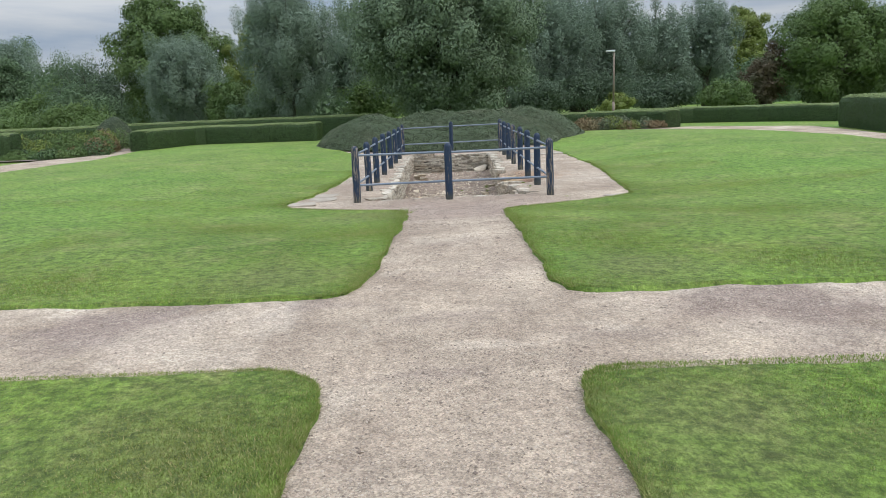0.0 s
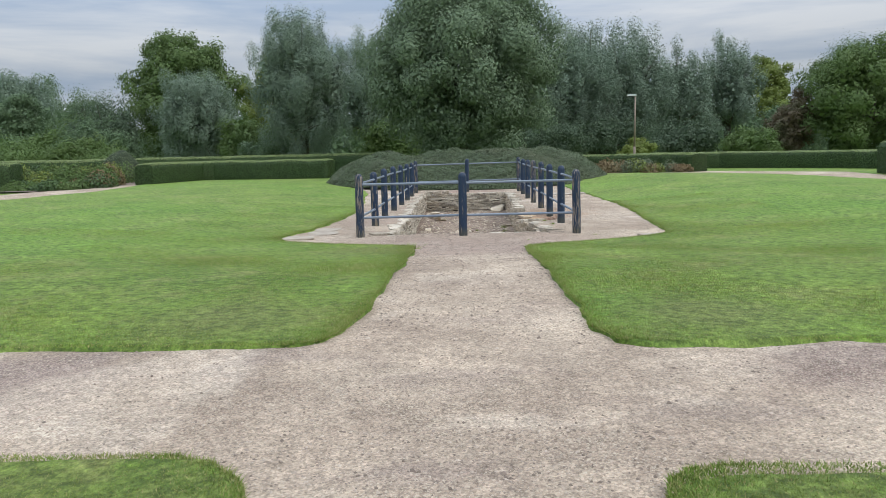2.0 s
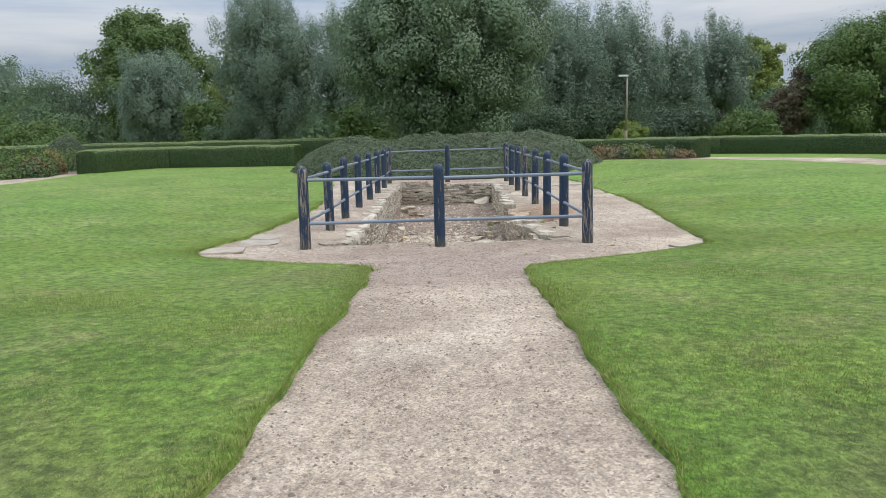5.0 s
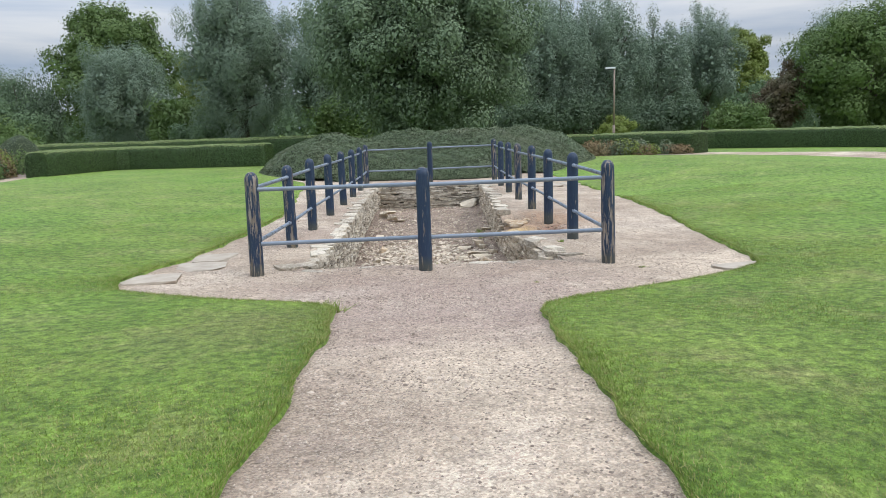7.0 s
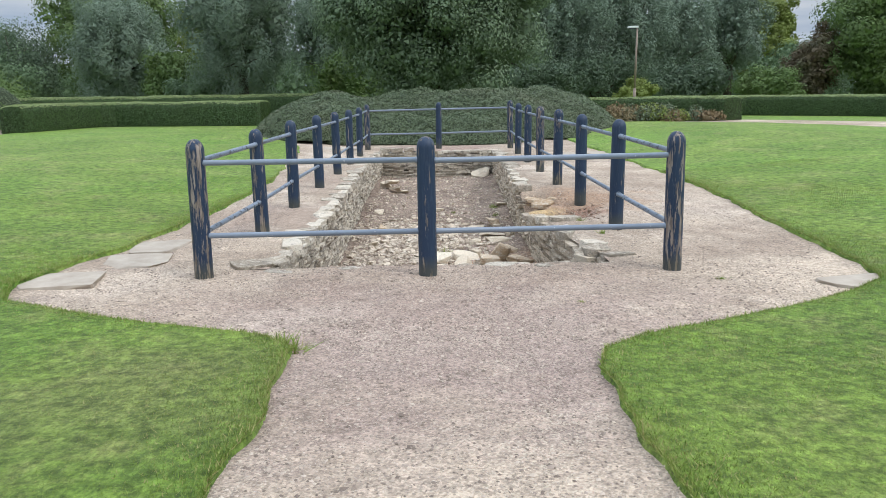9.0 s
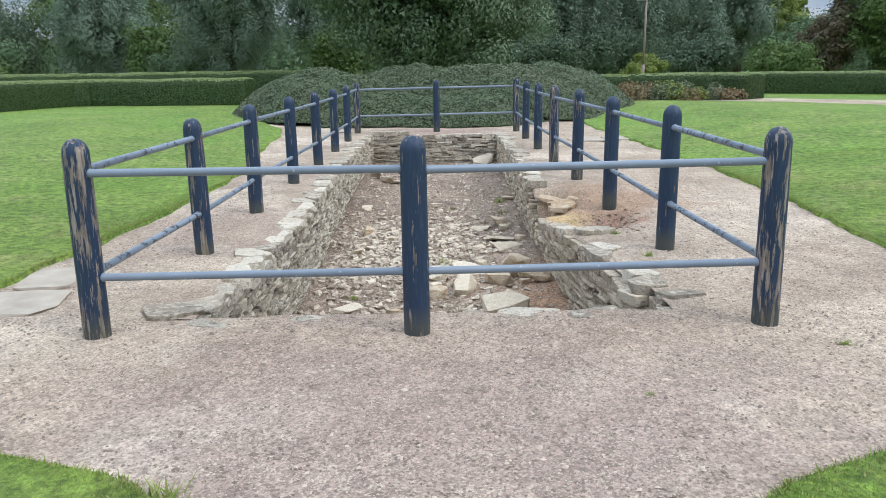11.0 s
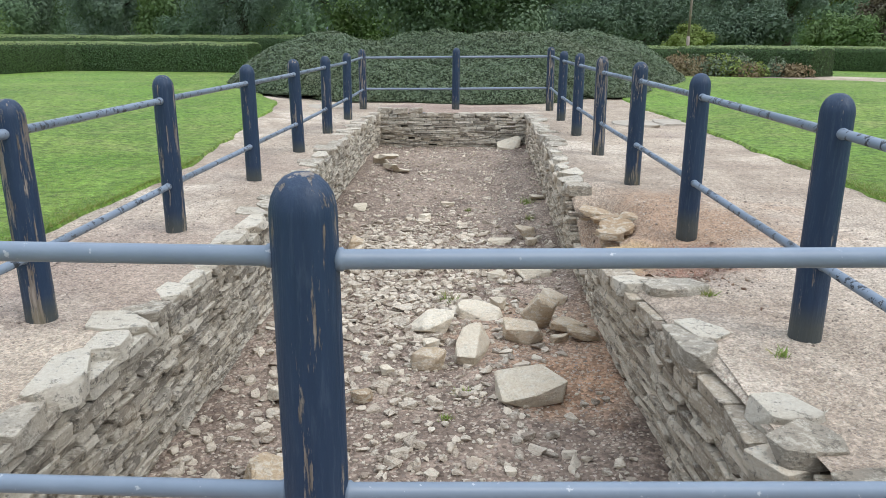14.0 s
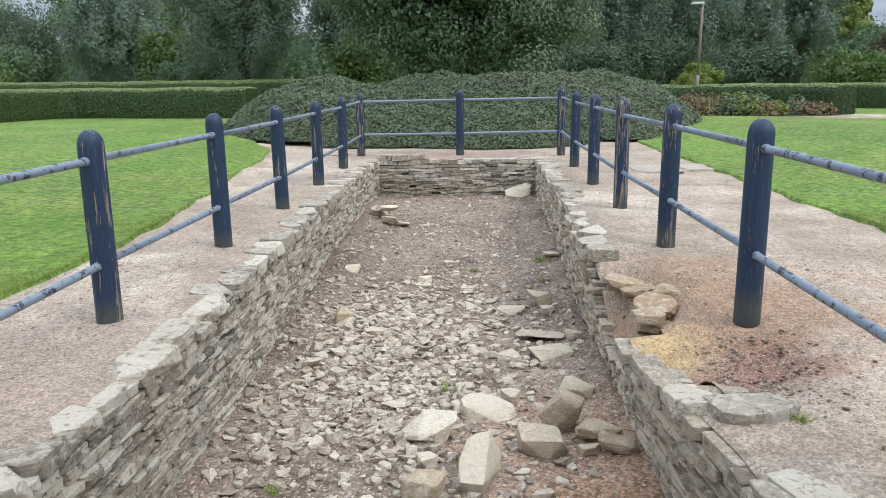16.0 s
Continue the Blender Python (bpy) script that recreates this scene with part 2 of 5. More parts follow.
def rail_material(name, flaked):
    n = Nodes(name, 0.42, 0.5)
    c = n.mix(n.noise(9.0, 4), (0.135, 0.170, 0.215), (0.195, 0.235, 0.285))
    chip = n.ramp(n.noise(20.0, 6, 0.7), flaked, flaked + 0.02)
    c = n.mix(chip, c, (0.020, 0.024, 0.032))
    c = n.mix(n.math("MULTIPLY", n.ramp(n.noise(40.0, 4, 0.6), 0.66, 0.7), 0.7), c, (0.45, 0.46, 0.47))
    return n.done(c, n.noise(60.0, 4), 0.2, 0.004)


def plain(name, a, b, scale, rough=0.8, bump=0.3, per=False):
    n = Nodes(name, rough, 0.3)
    c = n.mix(n.ramp(n.noise(scale, 6, 0.6), 0.3, 0.7), a, b)
    if per:
        c = n.mix(n.math("MULTIPLY", n.random(), 0.5), c, b)
    return n.done(c, n.noise(scale * 4, 5, 0.65), bump, 0.02)


M_LAWN = grass_material("mown_grass", False)
M_BLADE = grass_material("grass_blades", True)
M_GRAVEL = gravel_material("hoggin_gravel", True)
M_STONE = stone_material("grey_limestone", (0.200, 0.172, 0.136), (0.66, 0.595, 0.485), (0.50, 0.41, 0.295), 0.75)
M_COPE = stone_material("weathered_coping", (0.30, 0.256, 0.20), (0.64, 0.57, 0.46), (0.46, 0.37, 0.265), 0.6)
M_CREAM = stone_material("cream_limestone", (0.60, 0.505, 0.375), (0.76, 0.66, 0.51), (0.64, 0.51, 0.36), 0.18)
M_OCHRE = stone_material("ochre_limestone", (0.42, 0.315, 0.21), (0.62, 0.50, 0.36), (0.54, 0.37, 0.20), 0.25)
M_STONE_BROWN = stone_material("brown_limestone", (0.25, 0.198, 0.146), (0.68, 0.58, 0.445), (0.54, 0.42, 0.285), 0.6)
M_LEDGE = stone_material("soil_stained_limestone", (0.38, 0.265, 0.165), (0.56, 0.425, 0.285), (0.50, 0.335, 0.185), 0.2)
M_RUBBLE = stone_material("rubble_limestone", (0.34, 0.272, 0.208), (0.70, 0.595, 0.465), (0.50, 0.395, 0.29), 0.25)
def pebble_material():
    n = Nodes("pale_pebbles", 0.85, 0.25)
    i = n.island()
    return n.done(n.mix(n.ramp(i, 0.2, 1.0), (0.19, 0.148, 0.120), (0.55, 0.46, 0.37)))


M_PEBBLE = pebble_material()
M_CLOD = stone_material("soil_clods", (0.20, 0.125, 0.09), (0.36, 0.25, 0.175), (0.30, 0.16, 0.11), 0.1)
M_FLAG = plain("flagstone", (0.31, 0.262, 0.205), (0.42, 0.366, 0.295), 6.0, 0.85, 0.3)
M_SOIL = plain("dry_soil", (0.135, 0.104, 0.082), (0.27, 0.213, 0.166), 5.0, 0.95, 0.8)
def earth_material():
    n = Nodes("stony_pit_earth", 0.95, 0.15)
    c = n.mix(n.ramp(n.noise(2.1, 6, 0.62), 0.34, 0.66), (0.165, 0.120, 0.092), (0.315, 0.238, 0.182))
    c = n.mix(n.math("MULTIPLY", n.spot(0.95, 17.2, 0.9, 0.5), 0.8), c, (0.38, 0.25, 0.165))
    c = n.mix(n.math("MULTIPLY", n.spot(0.98, 16.4, 0.6, 0.4), 0.85), c, (0.38, 0.225, 0.135))
    c = n.mix(0.5, c, n.ramp(n.noise(14.0, 6, 0.72), 0.36, 0.64, (0.2, 0.2, 0.2), (0.8, 0.8, 0.8)), "OVERLAY")
    c = n.mix(0.55, c, n.ramp(n.cells(48.0), 0.15, 0.85, (0.2, 0.2, 0.2), (0.8, 0.8, 0.8)), "OVERLAY")
    c = n.mix(n.math("MULTIPLY", n.ramp(n.cells(70.0), 0.74, 0.80), 0.7), c, (0.50, 0.42, 0.325))
    h = n.math("ADD", n.math("MULTIPLY", n.cells(48.0, "Distance"), -0.7), n.noise(16.0, 7, 0.75))
    return n.done(c, h, 1.0, 0.02)


M_EARTH = earth_material()
M_BACK = plain("mortar_soil", (0.06, 0.050, 0.040), (0.15, 0.125, 0.10), 12.0, 0.95, 0.8)
M_POST = post_material("navy_painted_timber", 0.605)
M_POST_MID = post_material("scuffed_navy_timber", 0.572)
M_POST_WORN = post_material("flaking_navy_timber", 0.53, 40.0)
M_RAIL = rail_material("blue_grey_painted_steel", 0.69)
M_RAIL_FLAKED = rail_material("flaking_painted_steel", 0.55)
M_BARK = plain("bark", (0.045, 0.036, 0.028), (0.10, 0.085, 0.065), 5.0, 0.95, 0.9)
M_POLE = plain("timber_pole", (0.20, 0.155, 0.125), (0.30, 0.24, 0.20), 6.0, 0.8, 0.2)
# Inner bodies coloured dark to stand for shade in gaps between leaves.
M_HEDGE_IN = plain("hedge_shaded_inside", (0.02, 0.032, 0.012), (0.045, 0.07, 0.024), 14.0, 0.95, 0.9)
M_SHRUB_IN = plain("shrub_shaded_inside", (0.022, 0.034, 0.016), (0.05, 0.066, 0.034), 14.0, 0.95, 0.9)
# Fresh tops paled and sides darkened: light from above put in the colours.
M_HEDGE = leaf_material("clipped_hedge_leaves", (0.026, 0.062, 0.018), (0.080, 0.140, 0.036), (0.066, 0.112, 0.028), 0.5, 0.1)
M_HEDGE_LIT_TOP = leaf_material("lit_fresh_hedge_shoots", (0.150, 0.210, 0.065), (0.275, 0.340, 0.125), (0.24, 0.29, 0.10), 0.55, 0.1)
M_MOUND = leaf_material("creeping_shrub_leaves", (0.066, 0.100, 0.050), (0.150, 0.190, 0.100), (0.150, 0.152, 0.092), 0.55, 0.12)
M_OAK = leaf_material("dark_broad_leaves", (0.064, 0.112, 0.056), (0.165, 0.238, 0.118), (0.105, 0.165, 0.074))
M_BROAD = leaf_material("grey_green_broad_leaves", (0.082, 0.128, 0.074), (0.235, 0.312, 0.180), (0.145, 0.208, 0.112))
M_WILLOW = leaf_material("silver_willow_leaves", (0.128, 0.186, 0.132), (0.232, 0.298, 0.214), (0.148, 0.204, 0.130))
# Willow leaves again, with the shade of the lower crowns put into the colour.
M_WILLOW_SHADE = leaf_material("shaded_willow_leaves", (0.060, 0.098, 0.058), (0.115, 0.160, 0.095), (0.075, 0.11, 0.06))
M_GREEN = leaf_material("mid_green_leaves", (0.066, 0.118, 0.032), (0.132, 0.200, 0.056), (0.118, 0.155, 0.048))
M_LIME = leaf_material("yellow_green_leaves", (0.13, 0.18, 0.035), (0.23, 0.28, 0.065), (0.13, 0.15, 0.04))
M_RED = leaf_material("reddish_leaves", (0.085, 0.068, 0.040), (0.165, 0.125, 0.072), (0.080, 0.115, 0.048))
M_DEAD = leaf_material("withered_leaves", (0.155, 0.105, 0.050), (0.28, 0.205, 0.110), (0.12, 0.13, 0.05))
M_WHITE = plain("white_lamp_housing", (0.62, 0.63, 0.64), (0.72, 0.73, 0.74), 8.0, 0.4, 0.05)
M_BRICK = plain("brick", (0.28, 0.16, 0.11), (0.36, 0.22, 0.15), 4.0, 0.9, 0.3)
M_ROOF = plain("red_roof_tiles", (0.13, 0.07, 0.06), (0.20, 0.10, 0.085), 3.0, 0.9, 0.4)
M_GLASS = plain("dark_window_glass", (0.03, 0.035, 0.04), (0.05, 0.055, 0.06), 2.0, 0.15, 0.0)


# ---- mesh helpers ----
def mesh_from(name, verts, faces, material, smooth=False):
    me = bpy.data.meshes.new(name)
    me.from_pydata([tuple(v) for v in verts], [], faces)
    me.materials.append(material)
    if smooth:
        me.polygons.foreach_set("use_smooth", [True] * len(me.polygons))
    me.update()
    return me


def mesh_fast(name, verts, size, material):
    """A mesh of loose triangles or quads: verts in runs of size."""
    verts = np.asarray(verts, dtype=np.float32)
    me = bpy.data.meshes.new(name)
    count = len(verts)
    me.vertices.add(count)
    me.vertices.foreach_set("co", verts.ravel())
    me.loops.add(count)
    me.loops.foreach_set("vertex_index", np.arange(count, dtype=np.int32))
    me.polygons.add(count // size)
    me.polygons.foreach_set("loop_start", np.arange(0, count, size, dtype=np.int32))
    me.materials.append(material)
    me.update(calc_edges=True)
    return me


def mesh_bm(name, bm, material, smooth=False):
    me = bpy.data.meshes.new(name)
    bm.to_mesh(me)
    bm.free()
    me.materials.append(material)
    if smooth:
        me.polygons.foreach_set("use_smooth", [True] * len(me.polygons))
    return me


def child(name, me, parent, label="", m=None):
    ob = new(name, me)
    ob.parent = parent
    if m is not None:
        ob.matrix_basis = m
    return tagged(ob, label)


def thing(name, label, category, group="", at=(0, 0, 0), me=None, kind=""):
    ob = new(name, me)
    ob.location = at
    return tagged(ob, label, category, group, kind)


def limb(bm, a, b, r0, r1, sides=8):
    a, b = Vector(a), Vector(b)
    q = (b - a).to_track_quat("Z", "Y")
    rings = []
    for p, r in ((a, r0), (b, r1)):
        rings.append([bm.verts.new(p + q @ Vector((r * math.cos(k * math.tau / sides), r * math.sin(k * math.tau / sides), 0))) for k in range(sides)])
    for k in range(sides):
        bm.faces.new((rings[0][k], rings[0][(k + 1) % sides], rings[1][(k + 1) % sides], rings[1][k]))
    bm.faces.new(rings[0][::-1])
    bm.faces.new(rings[1])


def box(bm, x0, x1, y0, y1, z0, z1):
    m = Matrix.LocRotScale(((x0 + x1) / 2, (y0 + y1) / 2, (z0 + z1) / 2), None, (x1 - x0, y1 - y0, z1 - z0))
    bmesh.ops.create_cube(bm, size=1, matrix=m)


rng = np.random.default_rng(7)


def leaf_quads(points, outward, length, width, up=0.3, wild=0.8):
    """Diamond leaves at points, lying roughly across the outward direction."""
    k = len(points)
    n = outward + rng.normal(0, wild, (k, 3)) + np.array([0, 0, up])
    n /= np.linalg.norm(n, axis=1)[:, None] + 1e-9
    t = np.cross(n, rng.normal(0, 1, (k, 3)))
    t /= np.linalg.norm(t, axis=1)[:, None] + 1e-9
    b = np.cross(n, t)
    s = rng.uniform(0.6, 1.3, k)[:, None]
    l, w = t * length * s * 0.5, b * width * s * 0.5
    fold = n * (width * 0.18) * s
    return np.stack([points - l, points + w + fold, points + l, points - w + fold], axis=1).reshape(-1, 3)


def leaf_tris(*args):
    """Small pointed leaves of one triangle each."""
    q = leaf_quads(*args).reshape(-1, 4, 3)
    wide = (q[:, 1] - q[:, 3]) * 0.5
    base = q[:, 0] * 0.25 + q[:, 2] * 0.75
    return np.stack([q[:, 0], base + wide, base - wide], axis=1).reshape(-1, 3)


def smooth01(v):
    v = np.clip(v, 0, 1)
    return v * v * (3 - 2 * v)


def wave(x, y, s, seed):
    """Cheap smooth unevenness, about -1 to 1."""
    r = np.random.default_rng(seed)
    v = 0
    for a in range(6):
        ang, ph, f = r.uniform(0, 6.28), r.uniform(0, 6.28), s * r.uniform(0.6, 1.8)
        v = v + np.sin((np.cos(ang) * x + np.sin(ang) * y) * f + ph)
    return v / 3.2


# ---- ground ----
PIT_X0, PIT_X1, PIT_Y0, PIT_Y1 = -1.34, 1.36, 13.88, 25.22


def ground_z(x, y):
    x, y = np.asarray(x, float), np.asarray(y, float)
    d = np.hypot(np.maximum(np.maximum(-2.2 - x, x - 3.0), 0), np.maximum(np.maximum(12.9 - y, y - 26.5), 0))
    return 0.22 * smooth01(d / 5) + 0.006 * smooth01(d / 3) * wave(x, y, 0.8, 3) + 0.10 * np.exp(-(((x - 8.3) / 2.6) ** 2) - ((y - 23.5) / 6) ** 2)


def grid_mesh(name, xs, ys, z_of, keep, material):
    gx, gy = np.meshgrid(xs, ys)
    verts = np.stack([gx, gy, z_of(gx, gy)], axis=2).reshape(-1, 3)
    w = len(xs)
    cx, cy = (gx[:-1, :-1] + gx[1:, 1:]) / 2, (gy[:-1, :-1] + gy[1:, 1:]) / 2
    ok = keep(cx, cy)
    faces = [(j * w + i, j * w + i + 1, (j + 1) * w + i + 1, (j + 1) * w + i) for j, i in zip(*np.nonzero(ok))]
    me = mesh_from(name, verts, faces, material, True)
    bm = bmesh.new()
    bm.from_mesh(me)
    bmesh.ops.delete(bm, geom=[v for v in bm.verts if not v.link_faces], context="VERTS")
    bm.to_mesh(me)
    bm.free()
    return me


def in_pit(x, y):
    corner = (x > PIT_X0) & (x < 1.43) & (y > PIT_Y0) & (y < 14.35)
    return (x > PIT_X0) & (x < PIT_X1) & (y > PIT_Y0) & (y < PIT_Y1) | corner


def spread(inner, far):
    out, step, v = [], 1.0, inner
    while v < far:
        v += step
        step *= 1.35
        out.append(v)
    return out


gxs = np.array([-v for v in spread(30, 420)][::-1] + list(np.arange(-30, -1.4, 0.8)) + [PIT_X0, 0.0, PIT_X1] + list(np.arange(2.0, 30.5, 0.8)) + spread(30, 420))
gys = np.array([-v for v in spread(12, 420)][::-1] + list(np.arange(-12, 13.5, 0.8)) + [PIT_Y0] + list(np.arange(14.8, 25, 0.8)) + [PIT_Y1] + list(np.arange(26, 60, 0.8)) + spread(60, 700))
tagged(new("ground", grid_mesh("ground", gxs, gys, lambda x, y: ground_z(x, y) - 0.05, lambda x, y: ~in_pit(x, y) & ~((x > -2.4) & (x < 2.8) & (y > 13) & (y < 26)), M_LAWN)),
       "rough grass ground spreading out round the lawns", "ground", kind="structure")


def hollow(x, y):
    """The dug-out soil beside the broken wall, below the gravel's level."""
    notch = 0.44 * np.exp(-(((x - 1.26) / 0.24) ** 2) ** 1.3 - (((y - 17.98) / 0.60) ** 2) ** 1.8)
    bowl = 0.12 * np.exp(-((x - 1.60) / 0.24) ** 2 - ((y - 16.62) / 0.36) ** 2)
    lip = 0.10 * np.exp(-(((x - 1.25) / 0.28) ** 2) - (((y - 16.85) / 0.5) ** 2) ** 2)
    ragged = 0.05 * np.exp(-(((x - 1.5) / 0.5) ** 2) - (((y - 17.3) / 1.2) ** 2) ** 2) * np.abs(wave(x, y, 16.0, 18))
    return notch + bowl + lip + ragged


def gravel_z(x, y):
    return ground_z(x, y) + 0.008 * wave(x, y, 5.0, 5) + 0.004 * wave(x, y, 17.0, 6) - hollow(x, y) * (1 + 0.25 * wave(x, y, 14, 8))


def gravel_here(x, y):
    main = (x > -1.3) & (x < 1.45) & (y < 13)
    cross = (y > 3.8) & (y < 6.3) & (np.abs(x) < 14)
    apron = (x > -4.0) & (x < 4.4) & (y > 11.2) & (y < 28.0)
    return (main | cross | apron) & ~in_pit(x, y)


pxs = np.array(sorted(list(np.arange(-14, -4.2, 0.5)) + list(np.arange(-4.1, -1.36, 0.1)) + [PIT_X0] + list(np.arange(-1.22, 1.25, 0.1)) + [PIT_X1] + list(np.arange(1.43, 4.5, 0.07)) + list(np.arange(4.9, 14.2, 0.5))))
pys = np.array(sorted(list(np.arange(-8, 2, 0.25)) + list(np.arange(2.05, 13.8, 0.1)) + [PIT_Y0] + list(np.arange(13.99, 25.15, 0.09)) + [PIT_Y1] + list(np.arange(25.32, 28.1, 0.1))))
tagged(new("gravel_path", grid_mesh("gravel_path", pxs, pys, gravel_z, gravel_here, M_GRAVEL)),
       "trodden beige gravel path with pale worn patches", "path", kind="structure")


def ribbon(name, inner, outer, rows, lift, material):
    """A strip of ground between two curves given by (y, x) knots."""
    ys = np.linspace(inner[0][0], inner[-1][0], rows)
    a = np.interp(ys, [p[0] for p in inner], [p[1] for p in inner])
    b = np.interp(ys, [p[0] for p in outer], [p[1] for p in outer])
    verts, faces, cols = [], [], 6
    for y, x0, x1 in zip(ys, a, b):
        for s in np.linspace(0, 1, cols):
            x = x0 + (x1 - x0) * s
            verts.append((x, y, float(ground_z(x, y)) + lift))
    for j in range(rows - 1):
        for i in range(cols - 1):
            faces.append((j * cols + i, j * cols + i + 1, (j + 1) * cols + i + 1, (j + 1) * cols + i))
    return mesh_from(name, verts, faces, material, True)


tagged(new("gravel_path", ribbon("ring_path_east", [(-8, 11.6), (20.7, 11.6), (23.2, 11.9), (27.9, 11.1), (30.3, 9.3), (33.4, 5.2)],
                                 [(-8, 13.2), (22.7, 13.4), (27.5, 14.0), (30.0, 14.2), (31.5, 12.8), (33.4, 10.4)], 60, 0.0, M_GRAVEL)),
       "pale gravel path curving round the lawn", "path", kind="structure")
tagged(new("gravel_path", ribbon("ring_path_west", [(-8, -12.6), (22, -13.0), (26.3, -12.3), (31.4, -12.8), (40, -13.6)],
                                 [(-8, -14.6), (22, -15.4), (26.7, -15.2), (30, -14.1), (40, -15.0)], 60, 0.0, M_GRAVEL)),
       "pale gravel path curving round the lawn", "path", kind="structure")

for name, inner, outer in (("soil_bed_west", [(27.6, -15.1), (29.4, -14.2), (31.0, -13.9), (36.0, -13.6)], [(27.6, -17.0), (29.4, -19.0), (36.0, -19.6)]), ("soil_bed_east", [(32.5, 4.6), (35.2, 4.4)], [(32.5, 9.4), (35.2, 9.4)])):
    tagged(new("soil_bed", ribbon(name, inner, outer, 24, 0.006, M_SOIL)), "bare brown soil of the planting bed", "flower bed", kind="structure")

# lawn edges: (y, x) knots of the side towards the middle and of the far side
WEST_IN = [(5.82, -1.15), (5.92, -0.92), (6.2, -0.76), (6.9, -0.68), (8.0, -0.65), (10.0, -0.64), (11.5, -0.65), (11.83, -0.72), (12.1, -0.98),
           (12.35, -1.65), (12.62, -2.25), (12.9, -2.85), (13.3, -2.98), (14.0, -2.92), (14.6, -2.72), (15.5, -2.68), (17.2, -2.5), (19.6, -2.52),
           (21.0, -2.66), (23.4, -3.0), (25.0, -3.12), (26.6, -3.4), (28.0, -4.2), (31.0, -5.4), (34.6, -5.5)]
WEST_OUT = [(5.8, -12.7), (22, -13.05), (26.3, -12.45), (31.4, -12.95), (34.6, -12.9)]
EAST_IN = [(5.74, 1.3), (5.86, 0.99), (6.2, 0.89), (7.4, 0.87), (9.6, 0.83), (11.4, 0.86), (11.75, 0.93), (12.0, 1.22), (12.25, 1.75), (12.5, 2.25),
           (12.85, 2.8), (13.15, 3.2), (13.5, 3.28), (14.8, 3.38), (16.1, 3.48), (18.5, 3.66), (20.5, 3.62), (23.3, 3.56), (26.2, 3.46), (27.7, 3.4), (29.0, 3.9), (32.3, 4.8), (33.0, 5.2)]
EAST_OUT = [(5.7, 11.7), (20.7, 11.75), (23.2, 12.05), (27.9, 11.3), (30.3, 9.6), (32.4, 6.9), (33.0, 5.6)]
NEAR_W_IN = [(-8, -0.66), (1.5, -0.68), (3.0, -0.67), (3.7, -0.72), (3.95, -0.78), (4.1, -0.9), (4.2, -1.15)]
NEAR_W_OUT = [(-8, -12.6), (4.2, -12.6)]
NEAR_E_IN = [(-8, 0.74), (1.5, 0.75), (3.2, 0.79), (3.7, 0.76), (3.93, 0.80), (4.02, 0.9), (4.08, 1.15)]
NEAR_E_OUT = [(-8, 11.6), (4.08, 11.6)]
LAWN_RISE = 0.035


def lawn_edge(knots, y, seed):
    x = np.interp(y, [p[0] for p in knots], [p[1] for p in knots])
    return x + 0.035 * wave(y * 1.0, y * 0.3, 4.0, seed) + 0.011 * wave(y, y * 0.7, 13.0, seed + 1)


def lawn(knots, far, seed):
    ys = np.arange(knots[0][0], knots[-1][0], 0.07)
    a, b = lawn_edge(knots, ys, seed), np.interp(ys, [p[0] for p in far], [p[1] for p in far])
    side = 1 if b.mean() > a.mean() else -1
    s = np.concatenate([[-1, 0], np.linspace(0, 1, 34)[1:] ** 1.9])
    verts = []
    for j, y in enumerate(ys):
        for k, q in enumerate(s):
            x = a[j] - side * 0.03 if q < 0 else a[j] + (b[j] - a[j]) * q
            end = j in (0, len(ys) - 1)
            yy = y + (0.05 * float(wave(x, 0, 3.0, seed + 4)) + 0.03 * float(wave(x, 0, 12.0, seed + 5)) if j < 6 or j > len(ys) - 6 else 0)
            z = float(ground_z(x, yy)) + (-0.03 if q < 0 or end else LAWN_RISE + 0.005 * float(wave(x, yy, 2.2, 12)))
            verts.append((x, yy, z))
    w = len(s)
    faces = [(j * w + i, j * w + i + 1, (j + 1) * w + i + 1, (j + 1) * w + i) for j in range(len(ys) - 1) for i in range(w - 1)]
    return mesh_from("lawn", verts, faces, M_LAWN, True)


def blades(knots, far, seed, y0, y1, reach, density, fringe):
    """Grass blades, thick near the inner edge and thinning out away from it."""
    k = int((y1 - y0) * reach * density)
    y = rng.uniform(y0, y1, k)
    s = rng.uniform(0, 1, k) ** 1.6 * reach
    a = lawn_edge(knots, y, seed)
    side = 1 if far[0][1] > knots[0][1] else -1
    x = a + side * (s - 0.015)
    root = np.stack([x, y, ground_z(x, y) + LAWN_RISE - 0.008], axis=1)
    edge = np.clip(1 - s / 0.25, 0, 1)
    h = rng.uniform(0.007, 0.022, k) * (1 + fringe * edge * rng.uniform(0, 1, k))
    lean = rng.normal(0, 0.5, (k, 2)) * h[:, None]
    lean[:, 0] -= side * edge * h * 0.2
    ang = rng.uniform(0, math.tau, k)
    wv = np.stack([np.cos(ang), np.sin(ang), np.zeros(k)], axis=1) * rng.uniform(0.0018, 0.0036, k)[:, None]
    tip = root + np.concatenate([lean, h[:, None]], axis=1)
    return np.stack([root - wv, root + wv, tip], axis=1).reshape(-1, 3)


